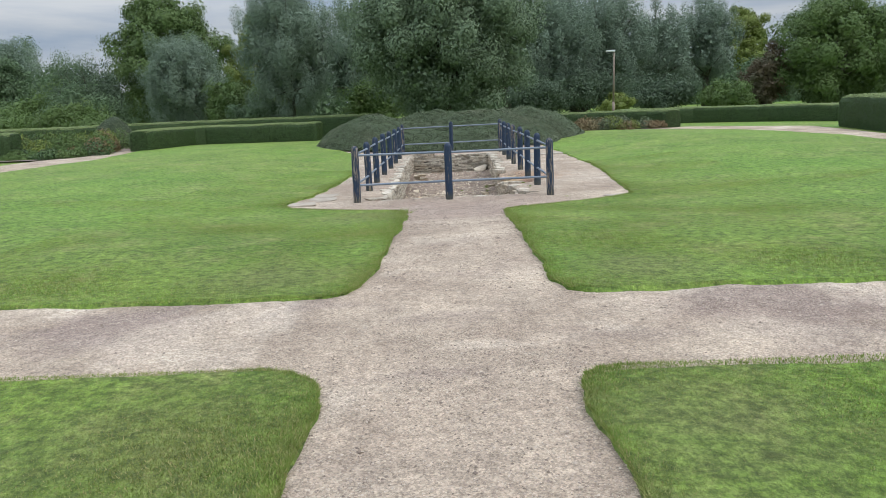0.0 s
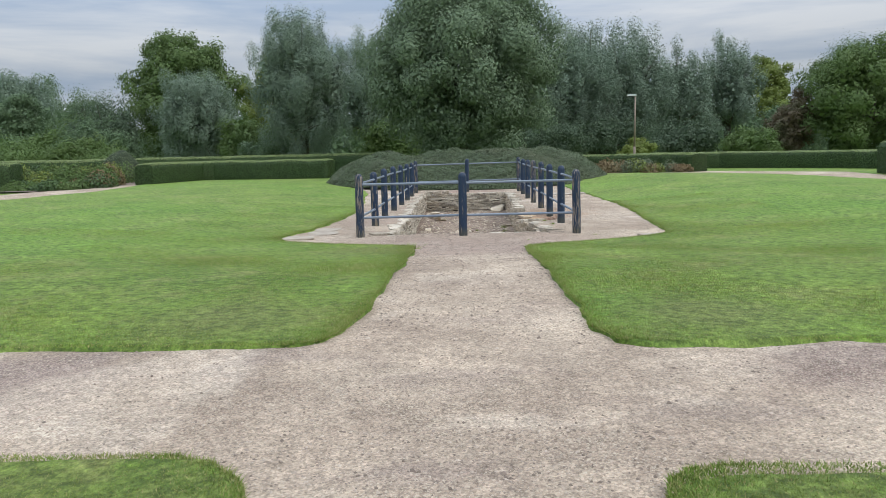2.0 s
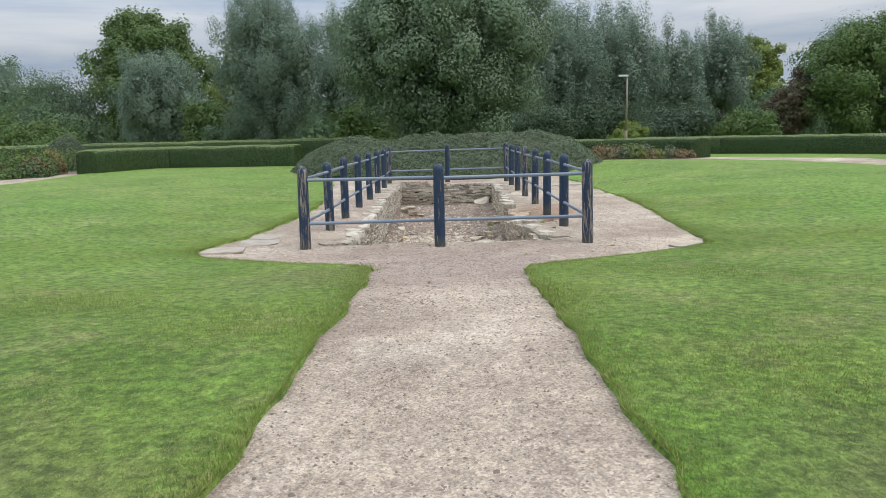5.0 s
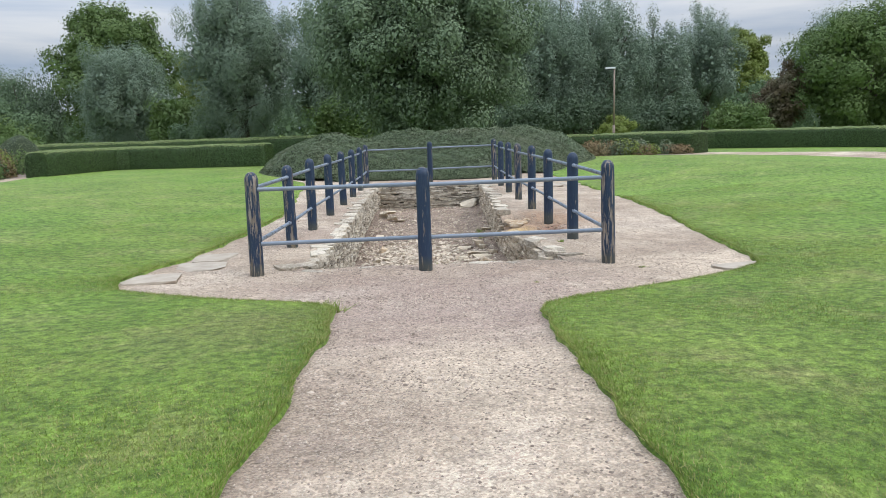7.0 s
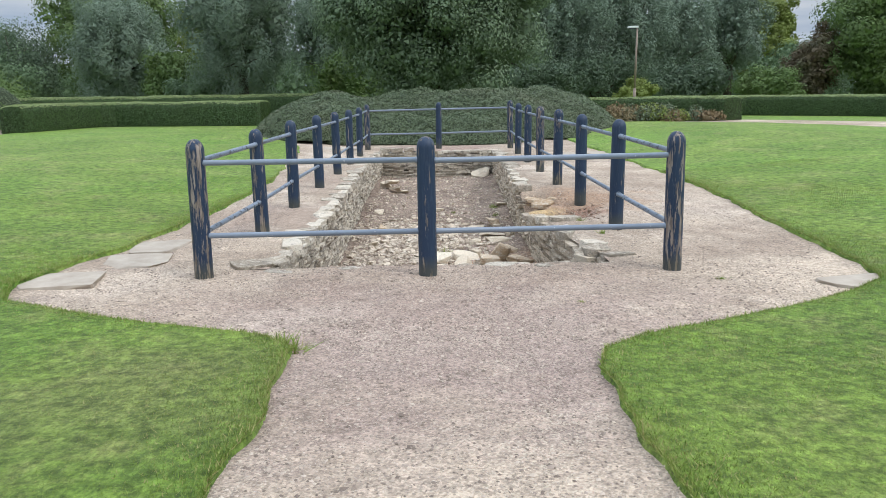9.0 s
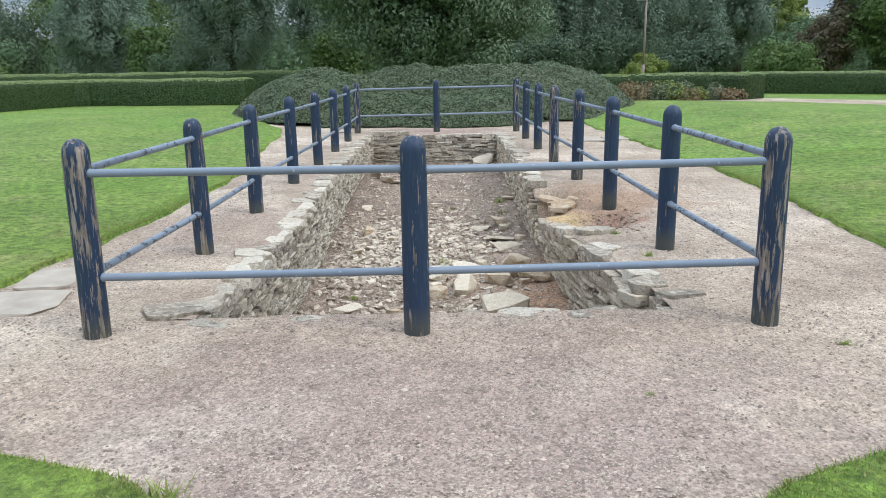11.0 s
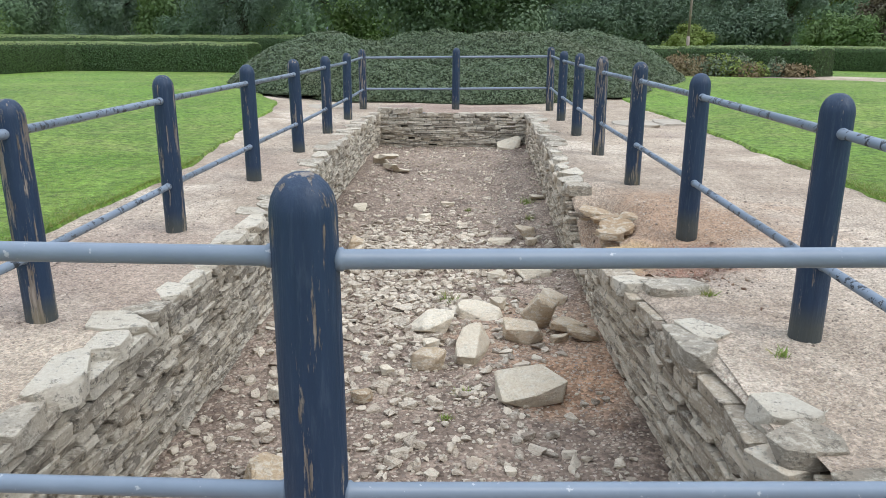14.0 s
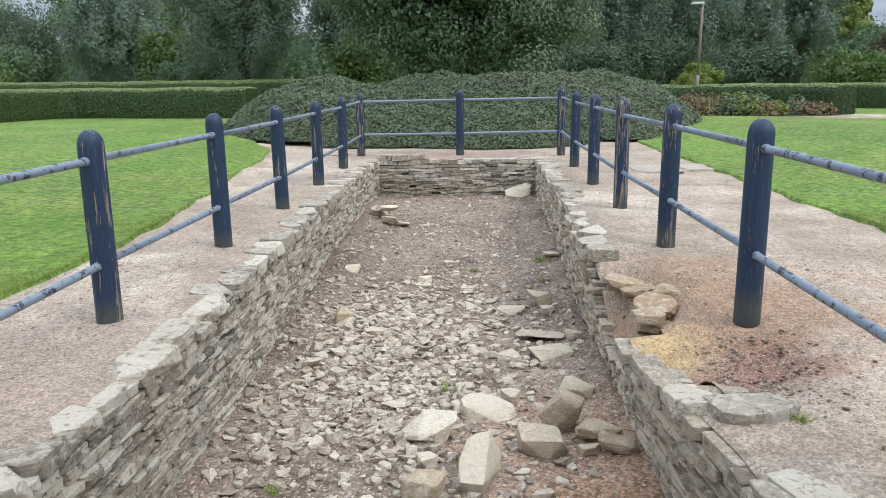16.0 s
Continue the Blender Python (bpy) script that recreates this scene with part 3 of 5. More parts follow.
LAWNS = [(WEST_IN, WEST_OUT, 21), (EAST_IN, EAST_OUT, 31), (NEAR_W_IN, NEAR_W_OUT, 41), (NEAR_E_IN, NEAR_E_OUT, 51)]
for knots, far, seed in LAWNS:
    tagged(new("lawn", lawn(knots, far, seed)), "short mown green lawn with dry yellowish patches", "lawn", kind="structure")
for knots, far, seed, spans in ((*LAWNS[0], ((5.84, 9, 4.5, 4600), (9, 13.5, 4.5, 3200), (13.5, 20, 2.5, 2000))), (*LAWNS[1], ((5.78, 9, 4.5, 4600), (9, 13.5, 4.5, 3200), (13.5, 20, 2.5, 2000))),
                                (*LAWNS[2], ((1.5, 4.18, 2.6, 7500),)), (*LAWNS[3], ((1.5, 4.06, 2.6, 7500),))):
    tris = np.concatenate([blades(knots, far, seed, *span[:3], span[3] * 1.7, 0.8) for span in spans])
    tagged(new("grass", mesh_fast("grass", tris, 3, M_BLADE)), "short blades of mown grass growing on the lawn", "grass", kind="stuff")


# ---- stones ----
def stone_mesh(name, seed, material, jitter=0.05):
    """A squared wall stone, about 1 x 1 x 1, with a rough split face and chipped edges."""
    r = random.Random(seed)
    bm = bmesh.new()
    bmesh.ops.create_cube(bm, size=1)
    for v in bm.verts:
        v.co += Vector((r.uniform(-0.09, 0.05), r.uniform(-jitter, jitter), r.uniform(-jitter, jitter) * 1.6))
    bmesh.ops.bevel(bm, geom=bm.edges[:], offset=0.055, segments=1, affect="EDGES")
    bmesh.ops.triangulate(bm, faces=bm.faces[:])
    return mesh_bm(name, bm, material)


def slab_mesh(name, seed, material, square=0.35, points=18, flat=0.7):
    """A broken stone, about 1 x 1 x 1: the angular hull of scattered corners, its beds nearly flat."""
    r = random.Random(seed)
    bm = bmesh.new()
    sx, sy = r.uniform(-0.2, 0.2), r.uniform(-0.2, 0.2)
    for k in range(points):
        a = r.uniform(0, math.tau)
        edge = 0.5 / max(abs(math.cos(a)), abs(math.sin(a)))
        d = (edge * square + 0.5 * (1 - square)) * r.uniform(0.72, 1.0)
        x, y = d * math.cos(a), d * math.sin(a)
        z = (1 if k % 2 else -1) * r.uniform(flat * 0.5, 0.5)
        bm.verts.new((x, y, z + (x * sx + y * sy if z > 0 else 0)))
    out = bmesh.ops.convex_hull(bm, input=bm.verts[:])
    bmesh.ops.delete(bm, geom=list({g for g in out["geom_interior"] + out["geom_unused"] if isinstance(g, bmesh.types.BMVert)}), context="VERTS")
    bmesh.ops.dissolve_limit(bm, angle_limit=0.12, verts=bm.verts[:], edges=bm.edges[:])
    bmesh.ops.bevel(bm, geom=bm.edges[:], offset=0.022, segments=1, affect="EDGES")
    bmesh.ops.triangulate(bm, faces=bm.faces[:])
    bmesh.ops.recalc_face_normals(bm, faces=bm.faces[:])
    return mesh_bm(name, bm, material)


WALL_STONES = [stone_mesh("stone", s, M_STONE) for s in range(12)]
WALL_BROWN = [stone_mesh("stone", s, M_STONE_BROWN) for s in range(12)]
COPING = [slab_mesh("coping_stone", 40 + s, M_COPE, 0.85, 22, 0.8) for s in range(12)]
SLABS = [slab_mesh("slab", 60 + s, M_CREAM, 0.5, 16, 0.6) for s in range(12)]
GREY_SLABS = [slab_mesh("slab", 160 + s, M_OCHRE, 0.5, 16, 0.6) for s in range(8)]
FLAG_ME = [slab_mesh("flagstone", 100 + s, M_FLAG, 1.0, 40, 0.9) for s in range(4)]
BROKEN = [slab_mesh("broken_stone", 110 + s, M_LEDGE, 0.5, 24, 0.7) for s in range(8)]
CHIPS = [slab_mesh("chip", 80 + s, M_RUBBLE, 0.4, 12, 0.6) for s in range(12)]


def joined(name, meshes, mats, material):
    """Many stones in one mesh."""
    packs = []
    for me in meshes:
        co = np.empty(len(me.vertices) * 3, np.float32)
        me.vertices.foreach_get("co", co)
        packs.append((co.reshape(-1, 3), np.array([p.vertices[:] for p in me.polygons])))
    verts, tris, base = [], [], 0
    for which, m in mats:
        co, tri = packs[which]
        a = np.array(m)
        verts.append(co @ a[:3, :3].T + a[:3, 3])
        tris.append(tri + base)
        base += len(co)
    verts, tris = np.concatenate(verts), np.concatenate(tris)
    me = bpy.data.meshes.new(name)
    me.from_pydata(verts.tolist(), [], tris.tolist())
    me.materials.append(material)
    return me


def floor_z(x, y):
    return -0.77 + 0.18 * smooth01((np.asarray(y, float) - 19) / 6.5) + 0.02 * wave(x, y, 3.0, 15) + 0.012 * wave(x, y, 11.0, 16) + 0.05 * np.exp(-((np.abs(x) - 1.25) / 0.25) ** 2)


fxs, fys = np.linspace(-1.5, 1.5, 46), np.linspace(13.6, 25.6, 170)
tagged(new("pit_floor", grid_mesh("pit_floor", fxs, fys, floor_z, lambda x, y: x > -9, M_EARTH)), "dusty brown earth floor of the excavated pit", "floor", kind="structure")


def west_x(y, z=0.0):
    """Inner face of the west wall; it leans back a little towards its foot."""
    return np.interp(y, [13.9, 15, 16.5, 17.4, 18.5, 20, 21.5, 24, 25.3], [-1.21, -1.19, -1.16, -1.175, -1.21, -1.245, -1.285, -1.29, -1.24]) + 0.03 * z


def east_x(y, z=0.0):
    """Inner face of the east wall, whose top bulges over the pit beside the collapse."""
    x = np.interp(y, [13.8, 14.3, 14.42, 14.8, 15.3, 15.7, 16.0, 16.5, 17.0, 17.4, 18.1, 18.7, 19.8, 21.4, 25.3], [1.40, 1.40, 1.29, 1.28, 1.21, 1.19, 1.14, 1.09, 1.06, 1.09, 1.13, 1.15, 1.18, 1.25, 1.28])
    lean = np.interp(y, [14.5, 16, 17, 18.2, 19.5, 22], [0.02, 0.20, 0.27, 0.18, 0.08, 0.0])
    return x - lean * np.minimum(z, 0.0)


def east_top(y):
    return np.interp(y, [13.9, 16.2, 16.6, 17.1, 17.22, 17.4, 18.30, 18.5, 18.62, 25.3], [-0.02, -0.03, -0.07, -0.10, -0.42, -0.54, -0.50, -0.24, -0.03, -0.02])


def backing(name, inner, y0, y1, thick, top):
    """The earth behind the stones, from below the floor to just under the top."""
    ys = np.linspace(y0, y1, 60)
    verts, faces = [], []
    for y in ys:
        a = float(inner(y))
        s = 1 if a > 0 else -1
        t = float(top(y))
        a = float(inner(y, t - 0.035))
        for x, z in ((float(inner(y, -1.1)) + s * 0.075, -1.1), (a + s * 0.07, t - 0.035), (a + s * thick, t - 0.035), (a + s * (thick + 0.25), -1.1)):
            verts.append((x, y, z))
    for j in range(len(ys) - 1):
        for k in range(4):
            faces.append((j * 4 + k, j * 4 + (k + 1) % 4, j * 4 + 4 + (k + 1) % 4, j * 4 + 4 + k))
    n = len(verts)
    faces += [(0, 1, 2, 3), (n - 4, n - 3, n - 2, n - 1)]
    me = mesh_from(name, verts, faces, M_BACK)
    bm = bmesh.new()
    bm.from_mesh(me)
    bmesh.ops.recalc_face_normals(bm, faces=bm.faces[:])
    bm.to_mesh(me)
    bm.free()
    return me


def courses(inner, y0, y1, top, seed):
    """Poses of the stones of a dry wall that runs along y: thin courses below, larger blocks near the top."""
    r = random.Random(seed)
    out, z = [], -0.92
    while z < 0.0:
        high = z > -0.20
        h = r.uniform(0.045, 0.075) if high else r.uniform(0.020, 0.042)
        y = y0 - r.uniform(0, 0.2)
        while y < y1:
            ln = r.choice((r.uniform(0.09, 0.16), r.uniform(0.14, 0.30))) * (1.25 if high else 1.0)
            yc = y + ln / 2
            zc = z + h / 2 + 0.008 * math.sin(yc * 1.9 + seed) + 0.005 * math.sin(yc * 5.1 + z * 7)
            if z + h * 0.7 < float(top(yc)) and r.random() > 0.012:
                x = float(inner(yc, zc))
                s = 1 if x > 0 else -1
                deep = r.uniform(0.13, 0.2)
                set_in = r.gauss(0.0, 0.007) + (r.uniform(0.02, 0.05) if r.random() < 0.06 else 0) - (r.uniform(0.01, 0.025) if r.random() < 0.05 else 0)
                turn = Euler((r.gauss(0, 0.012), r.gauss(0, 0.03), r.gauss(0, 0.03) + (math.pi if s < 0 else 0)))
                slant = math.atan2(float(inner(yc + 0.1)) - float(inner(yc - 0.1)), 0.2)
                out.append((yc, Matrix.LocRotScale((x + s * (deep / 2 + set_in), yc, zc), (Matrix.Rotation(-slant, 3, "Z") @ turn.to_matrix()).to_quaternion(), (deep, ln * 0.985, h * r.uniform(0.84, 0.98)))))
            y += ln
        z += h
    return out


def build_wall(name, me, poses, label, near, stones=WALL_STONES):
    wall = tagged(new(name, me), label, "stone wall", kind="structure")
    poses.sort(key=lambda p: near(p[0]))
    for k, (_, m) in enumerate(poses[:290]):
        child("stone", stones[k % 12], wall, m=m)
    if len(poses) > 290:
        rest = child("stone_courses", joined("stone_courses", stones, [(k % 12, m) for k, (_, m) in enumerate(poses[290:])], stones[0].materials[0]), wall)
        tagged(rest, kind="stuff")
    return wall


# ---- fence ----
POST_H = 1.04


def post_mesh(material):
    bm = bmesh.new()
    prof = [(0.069, -0.2), (0.069, 0.0), (0.068, 0.5), (0.0665, 0.955), (0.0655, 0.972), (0.060, 0.995), (0.050, 1.014), (0.035, 1.030), (0.018, 1.038)]
    sides = 28
    rings = [[bm.verts.new((r * math.cos(k * math.tau / sides), r * math.sin(k * math.tau / sides), z)) for k in range(sides)] for r, z in prof]
    for a, b in zip(rings, rings[1:]):
        for k in range(sides):
            bm.faces.new((a[k], a[(k + 1) % sides], b[(k + 1) % sides], b[k]))
    top = bm.verts.new((0, 0, POST_H))
    for k in range(sides):
        bm.faces.new((rings[-1][k], rings[-1][(k + 1) % sides], top))
    bm.faces.new(rings[0][::-1])
    return mesh_bm("post", bm, material, True)


fence = thing("fence", "navy blue timber post fence with grey steel rails round the pit", "fence")
POST_ME, POST_WORN, POST_MID = post_mesh(M_POST), post_mesh(M_POST_WORN), post_mesh(M_POST_MID)
BARE = {("w", 0), ("e", 0), ("e", 4), ("e", 7), ("w", 7)}
spots = {}
r_f = random.Random(5)
WEST_POSTS = ((-1.70, 13.61), (-1.667, 15.37), (-1.67, 17.03), (-1.658, 18.88), (-1.63, 20.61), (-1.625, 22.35), (-1.622, 24.09), (-1.62, 25.83))
EAST_POSTS = ((1.852, 13.65), (1.80, 15.30), (1.788, 17.13), (1.776, 18.87), (1.752, 20.61), (1.745, 22.35), (1.738, 24.09), (1.732, 25.82))
for k in range(8):
    spots["w", k], spots["e", k] = WEST_POSTS[k], EAST_POSTS[k]
spots["m", 0], spots["m", 7] = (-0.005, 13.575), (0.05, 25.80)
sink = {}
for key in spots:
    sink[key] = {"w": -0.014, "e": 0.02, "m": 0.0}[key[0]] + (0.03 if key[1] == 7 else 0) + (-0.022 if key == ("e", 0) else 0)
for key, (x, y) in spots.items():
    tilt = 0.006
    child("post", POST_WORN if key in BARE else POST_MID if key in (("m", 0), ("w", 1), ("w", 2)) else POST_ME, fence, "post with flaking paint" if key in BARE else "", m=Matrix.LocRotScale((x, y, sink[key]), Euler((r_f.gauss(0, tilt), r_f.gauss(0, tilt) * (0 if key[0] == "m" else 1), r_f.uniform(0, 6.28))), (1, 1, r_f.uniform(0.99, 1.01))))


def rail_mesh(length, material):
    """A tube along z with a short collar at both ends and a joint sleeve."""
    bm = bmesh.new()
    sides, r = 18, 0.0205
    prof = [(r * 0.96, -length / 2), (r * 1.18, -length / 2 + 0.001), (r * 1.18, -length / 2 + 0.014), (r, -length / 2 + 0.018), (r, length / 2 - 0.018), (r * 1.18, length / 2 - 0.014), (r * 1.18, length / 2 - 0.001), (r * 0.96, length / 2)]
    rings = [[bm.verts.new((q * math.cos(k * math.tau / sides), q * math.sin(k * math.tau / sides), z)) for k in range(sides)] for q, z in prof]
    for a, b in zip(rings, rings[1:]):
        for k in range(sides):
            bm.faces.new((a[k], a[(k + 1) % sides], b[(k + 1) % sides], b[k]))
    return mesh_bm("rail", bm, material, True)


pairs = [(("w", k), ("w", k + 1)) for k in range(7)] + [(("e", k), ("e", k + 1)) for k in range(7)]
pairs += [(("w", 0), ("m", 0)), (("m", 0), ("e", 0)), (("w", 7), ("m", 7)), (("m", 7), ("e", 7))]
for a, b in pairs:
    for z in (0.335, 0.885):
        drop = [{("w", 0): 0.008, ("m", 0): 0.022, ("e", 0): 0.025}.get(k, 0.0) if z > 0.5 and a[1] == b[1] == 0 else 0.0 for k in (a, b)]
        p, q = Vector((*spots[a], z + sink[a] - drop[0] + r_f.gauss(0, 0.003))), Vector((*spots[b], z + sink[b] - drop[1] + r_f.gauss(0, 0.003)))
        way = (q - p).normalized()
        p, q = p + way * 0.060, q - way * 0.060
        m = Matrix.Translation((p + q) / 2) @ way.to_track_quat("Z", "Y").to_matrix().to_4x4()
        side = a[0] == b[0]
        child("rail", rail_mesh((q - p).length, M_RAIL_FLAKED if side else M_RAIL), fence, "rail with chipped paint" if side else "", m=m)


# ---- planting ----
def surface_samples(verts, faces, count):
    verts, tris = np.asarray(verts, float), []
    for f in faces:
        tris.append(f[:3])
        if len(f) == 4:
            tris.append((f[0], f[2], f[3]))
    t = np.array(tris)
    a, b, c = verts[t[:, 0]], verts[t[:, 1]], verts[t[:, 2]]
    n = np.cross(b - a, c - a)
    area = np.linalg.norm(n, axis=1)
    pick = rng.choice(len(t), count, p=area / area.sum())
    u, v = rng.uniform(0, 1, count), rng.uniform(0, 1, count)
    over = u + v > 1
    u[over], v[over] = 1 - u[over], 1 - v[over]
    p = a[pick] + (b - a)[pick] * u[:, None] + (c - a)[pick] * v[:, None]
    return p, n[pick] / (area[pick][:, None] + 1e-9), area.sum() / 2


def hedge(points, width, height, label, density=2300, leaf=0.054):
    """A clipped hedge along a line of (x, y) points."""
    pts = [Vector((*p, 0)) for p in points]
    dense = []
    for p, q in zip(pts, pts[1:]):
        k = max(2, int((q - p).length / 0.16))
        dense += [p.lerp(q, i / k) for i in range(k)]
    dense.append(pts[-1])
    prof = [(-0.5, 0), (-0.52, 0.3), (-0.51, 0.8), (-0.47, 0.93), (-0.38, 1.0), (0, 1.02), (0.38, 1.0), (0.47, 0.93), (0.51, 0.8), (0.52, 0.3), (0.5, 0)]
    verts, faces, w = [], [], len(prof)
    for j, p in enumerate(dense):
        q0, q1 = dense[max(0, j - 1)], dense[min(len(dense) - 1, j + 1)]
        side = Vector((-(q1 - q0).y, (q1 - q0).x, 0)).normalized()
        tight = 0.82 if j in (0, len(dense) - 1) else 1.0
        for u, v in prof:
            c = p - side * u * width * tight
            g = float(ground_z(c.x, c.y))
            b = 0.03 * noise.noise(Vector((c.x * 2.2, c.y * 2.2, v * 2.5))) + 0.03 * noise.noise(Vector((c.x * 0.6, c.y * 0.6, 3.3)))
            verts.append((c.x - side.x * b * (1 if u > 0 else -1), c.y - side.y * b * (1 if u > 0 else -1), g - 0.04 + v * (height * (0.97 if tight < 1 else 1) + 0.04) + b * (v > 0.7)))
    for j in range(len(dense) - 1):
        for i in range(w - 1):
            faces.append((j * w + i, (j + 1) * w + i, (j + 1) * w + i + 1, j * w + i + 1))
    for j in (0, len(dense) - 1):
        ring = [j * w + i for i in range(w)]
        mid = len(verts)
        verts.append(tuple(sum((Vector(verts[i]) for i in ring), Vector()) / w))
        for a, b in zip(ring, ring[1:] + ring[:1]):
            faces.append((mid, a, b) if j == 0 else (mid, b, a))
    ob = thing("hedge", label, "hedge")
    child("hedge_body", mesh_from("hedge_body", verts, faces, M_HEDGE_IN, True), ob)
    _, _, area = surface_samples(verts, faces, 10)
    p, n, _ = surface_samples(verts, faces, int(area * density))
    spine = np.array([(q.x, q.y, float(ground_z(q.x, q.y)) + height * 0.5) for q in dense])
    away = p - spine[np.argmin(((p[:, None, :2] - spine[None, :, :2]) ** 2).sum(2), axis=1)]
    n = np.where((n * away).sum(1)[:, None] < 0, -n, n)
    p = p + n * rng.uniform(-0.02, 0.035, len(p))[:, None]
    # Upward leaves take the shoot colour, brightened for light from above.
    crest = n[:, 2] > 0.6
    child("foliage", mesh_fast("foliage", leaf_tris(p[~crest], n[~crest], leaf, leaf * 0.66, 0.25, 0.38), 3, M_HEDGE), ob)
    child("top_growth", mesh_fast("top_growth", leaf_tris(p[crest], n[crest], leaf, leaf * 0.66, 0.25, 0.38), 3, M_HEDGE_LIT_TOP), ob, "fresh shoots on the clipped top, paled as if lit from above")
    return ob


def mound(x, y, rx, ry, height, turn, label, density=2200):
    """A low spreading shrub grown into a rounded heap."""
    verts, faces, rings, seg = [], [], 18, 48
    g = float(ground_z(x, y)) - 0.05
    c, s = math.cos(turn), math.sin(turn)
    for j in range(rings + 1):
        q = j / rings
        for i in range(seg):
            a = i * math.tau / seg
            wob = 1 + 0.07 * noise.noise(Vector((math.cos(a) * 1.6 + x, math.sin(a) * 1.6 + y, 0.5)))
            u, v = q * rx * wob * math.cos(a), q * ry * wob * math.sin(a)
            z = height * (1 - q ** 2.3) ** 0.9
            px, py = x + c * u - s * v, y + s * u + c * v
            z += (0.12 * noise.noise(Vector((px * 1.1, py * 1.1, 2))) + 0.09 * noise.noise(Vector((px * 2.6, py * 2.6, 2)))) * (1 - q ** 4)
            verts.append((px, py, g + max(z, 0)))
    for j in range(rings):
        for i in range(seg):
            k = (i + 1) % seg
            if j == 0:
                faces.append((i, seg + i, seg + k))
            else:
                faces.append((j * seg + i, (j + 1) * seg + i, (j + 1) * seg + k, j * seg + k))
    ob = thing("shrub_mound", label, "shrub", "spreading shrubs behind the fence")
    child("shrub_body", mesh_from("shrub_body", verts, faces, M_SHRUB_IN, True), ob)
    _, _, area = surface_samples(verts, faces, 10)
    p, n, _ = surface_samples(verts, faces, int(area * density))
    p = p + n * (rng.uniform(-0.015, 0.05, len(p)) + 0.02 * np.sin(p[:, 0] * 9) * np.sin(p[:, 1] * 8 + p[:, 2] * 9))[:, None]
    child("foliage", mesh_fast("foliage", leaf_tris(p, n, 0.060, 0.036, 0.25, 0.6), 3, M_MOUND), ob)
    return ob


LOW = "low dark green spreading evergreen shrub grown into a mound"
mound(-2.95, 29.9, 2.3, 2.6, 1.12, 0.3, LOW)
mound(-1.35, 28.5, 1.9, 1.5, 0.70, 0.2, LOW)
mound(1.4, 30.2, 2.8, 2.7, 1.22, -0.2, LOW)
mound(-0.6, 31.8, 2.8, 2.0, 1.16, 0.0, LOW)
mound(3.0, 31.4, 2.6, 2.6, 1.12, 0.4, LOW)
mound(3.0, 29.3, 1.3, 1.6, 0.48, 0.1, LOW)
mound(0.6, 28.2, 2.2, 1.4, 0.66, 0.0, LOW)

HEDGE_LABEL = "neatly clipped box hedge with a flat pale green top"
hedge([(-13.0, 31.3), (-12.2, 35.0), (-11.4, 35.4), (-5.9, 34.2)], 0.95, 0.83, HEDGE_LABEL)
hedge([(-22, 35.0), (-17, 38.0), (-12.5, 40.5), (-7, 40.0), (-4.0, 39.4)], 1.0, 1.02, "long clipped hedge with a rounded top behind the lawn")
hedge([(-20.5, 28.6), (-17.0, 29.3)], 1.5, 1.0, "dense clipped hedge block beside the gravel path")
hedge([(4.6, 35.6), (7.5, 35.2), (9.2, 34.4), (9.75, 33.2)], 0.9, 0.74, "low clipped hedge curving round the planting bed")
hedge([(8.5, 39.2), (12.5, 39.0), (16.2, 36.2), (18.5, 33.2), (21.0, 29.5)], 1.0, 0.70, "long dark clipped hedge beyond the gravel path")
hedge([(15.0, 24.0), (15.9, 29.4)], 1.7, 1.12, "broad rounded hedge block beside the gravel path")


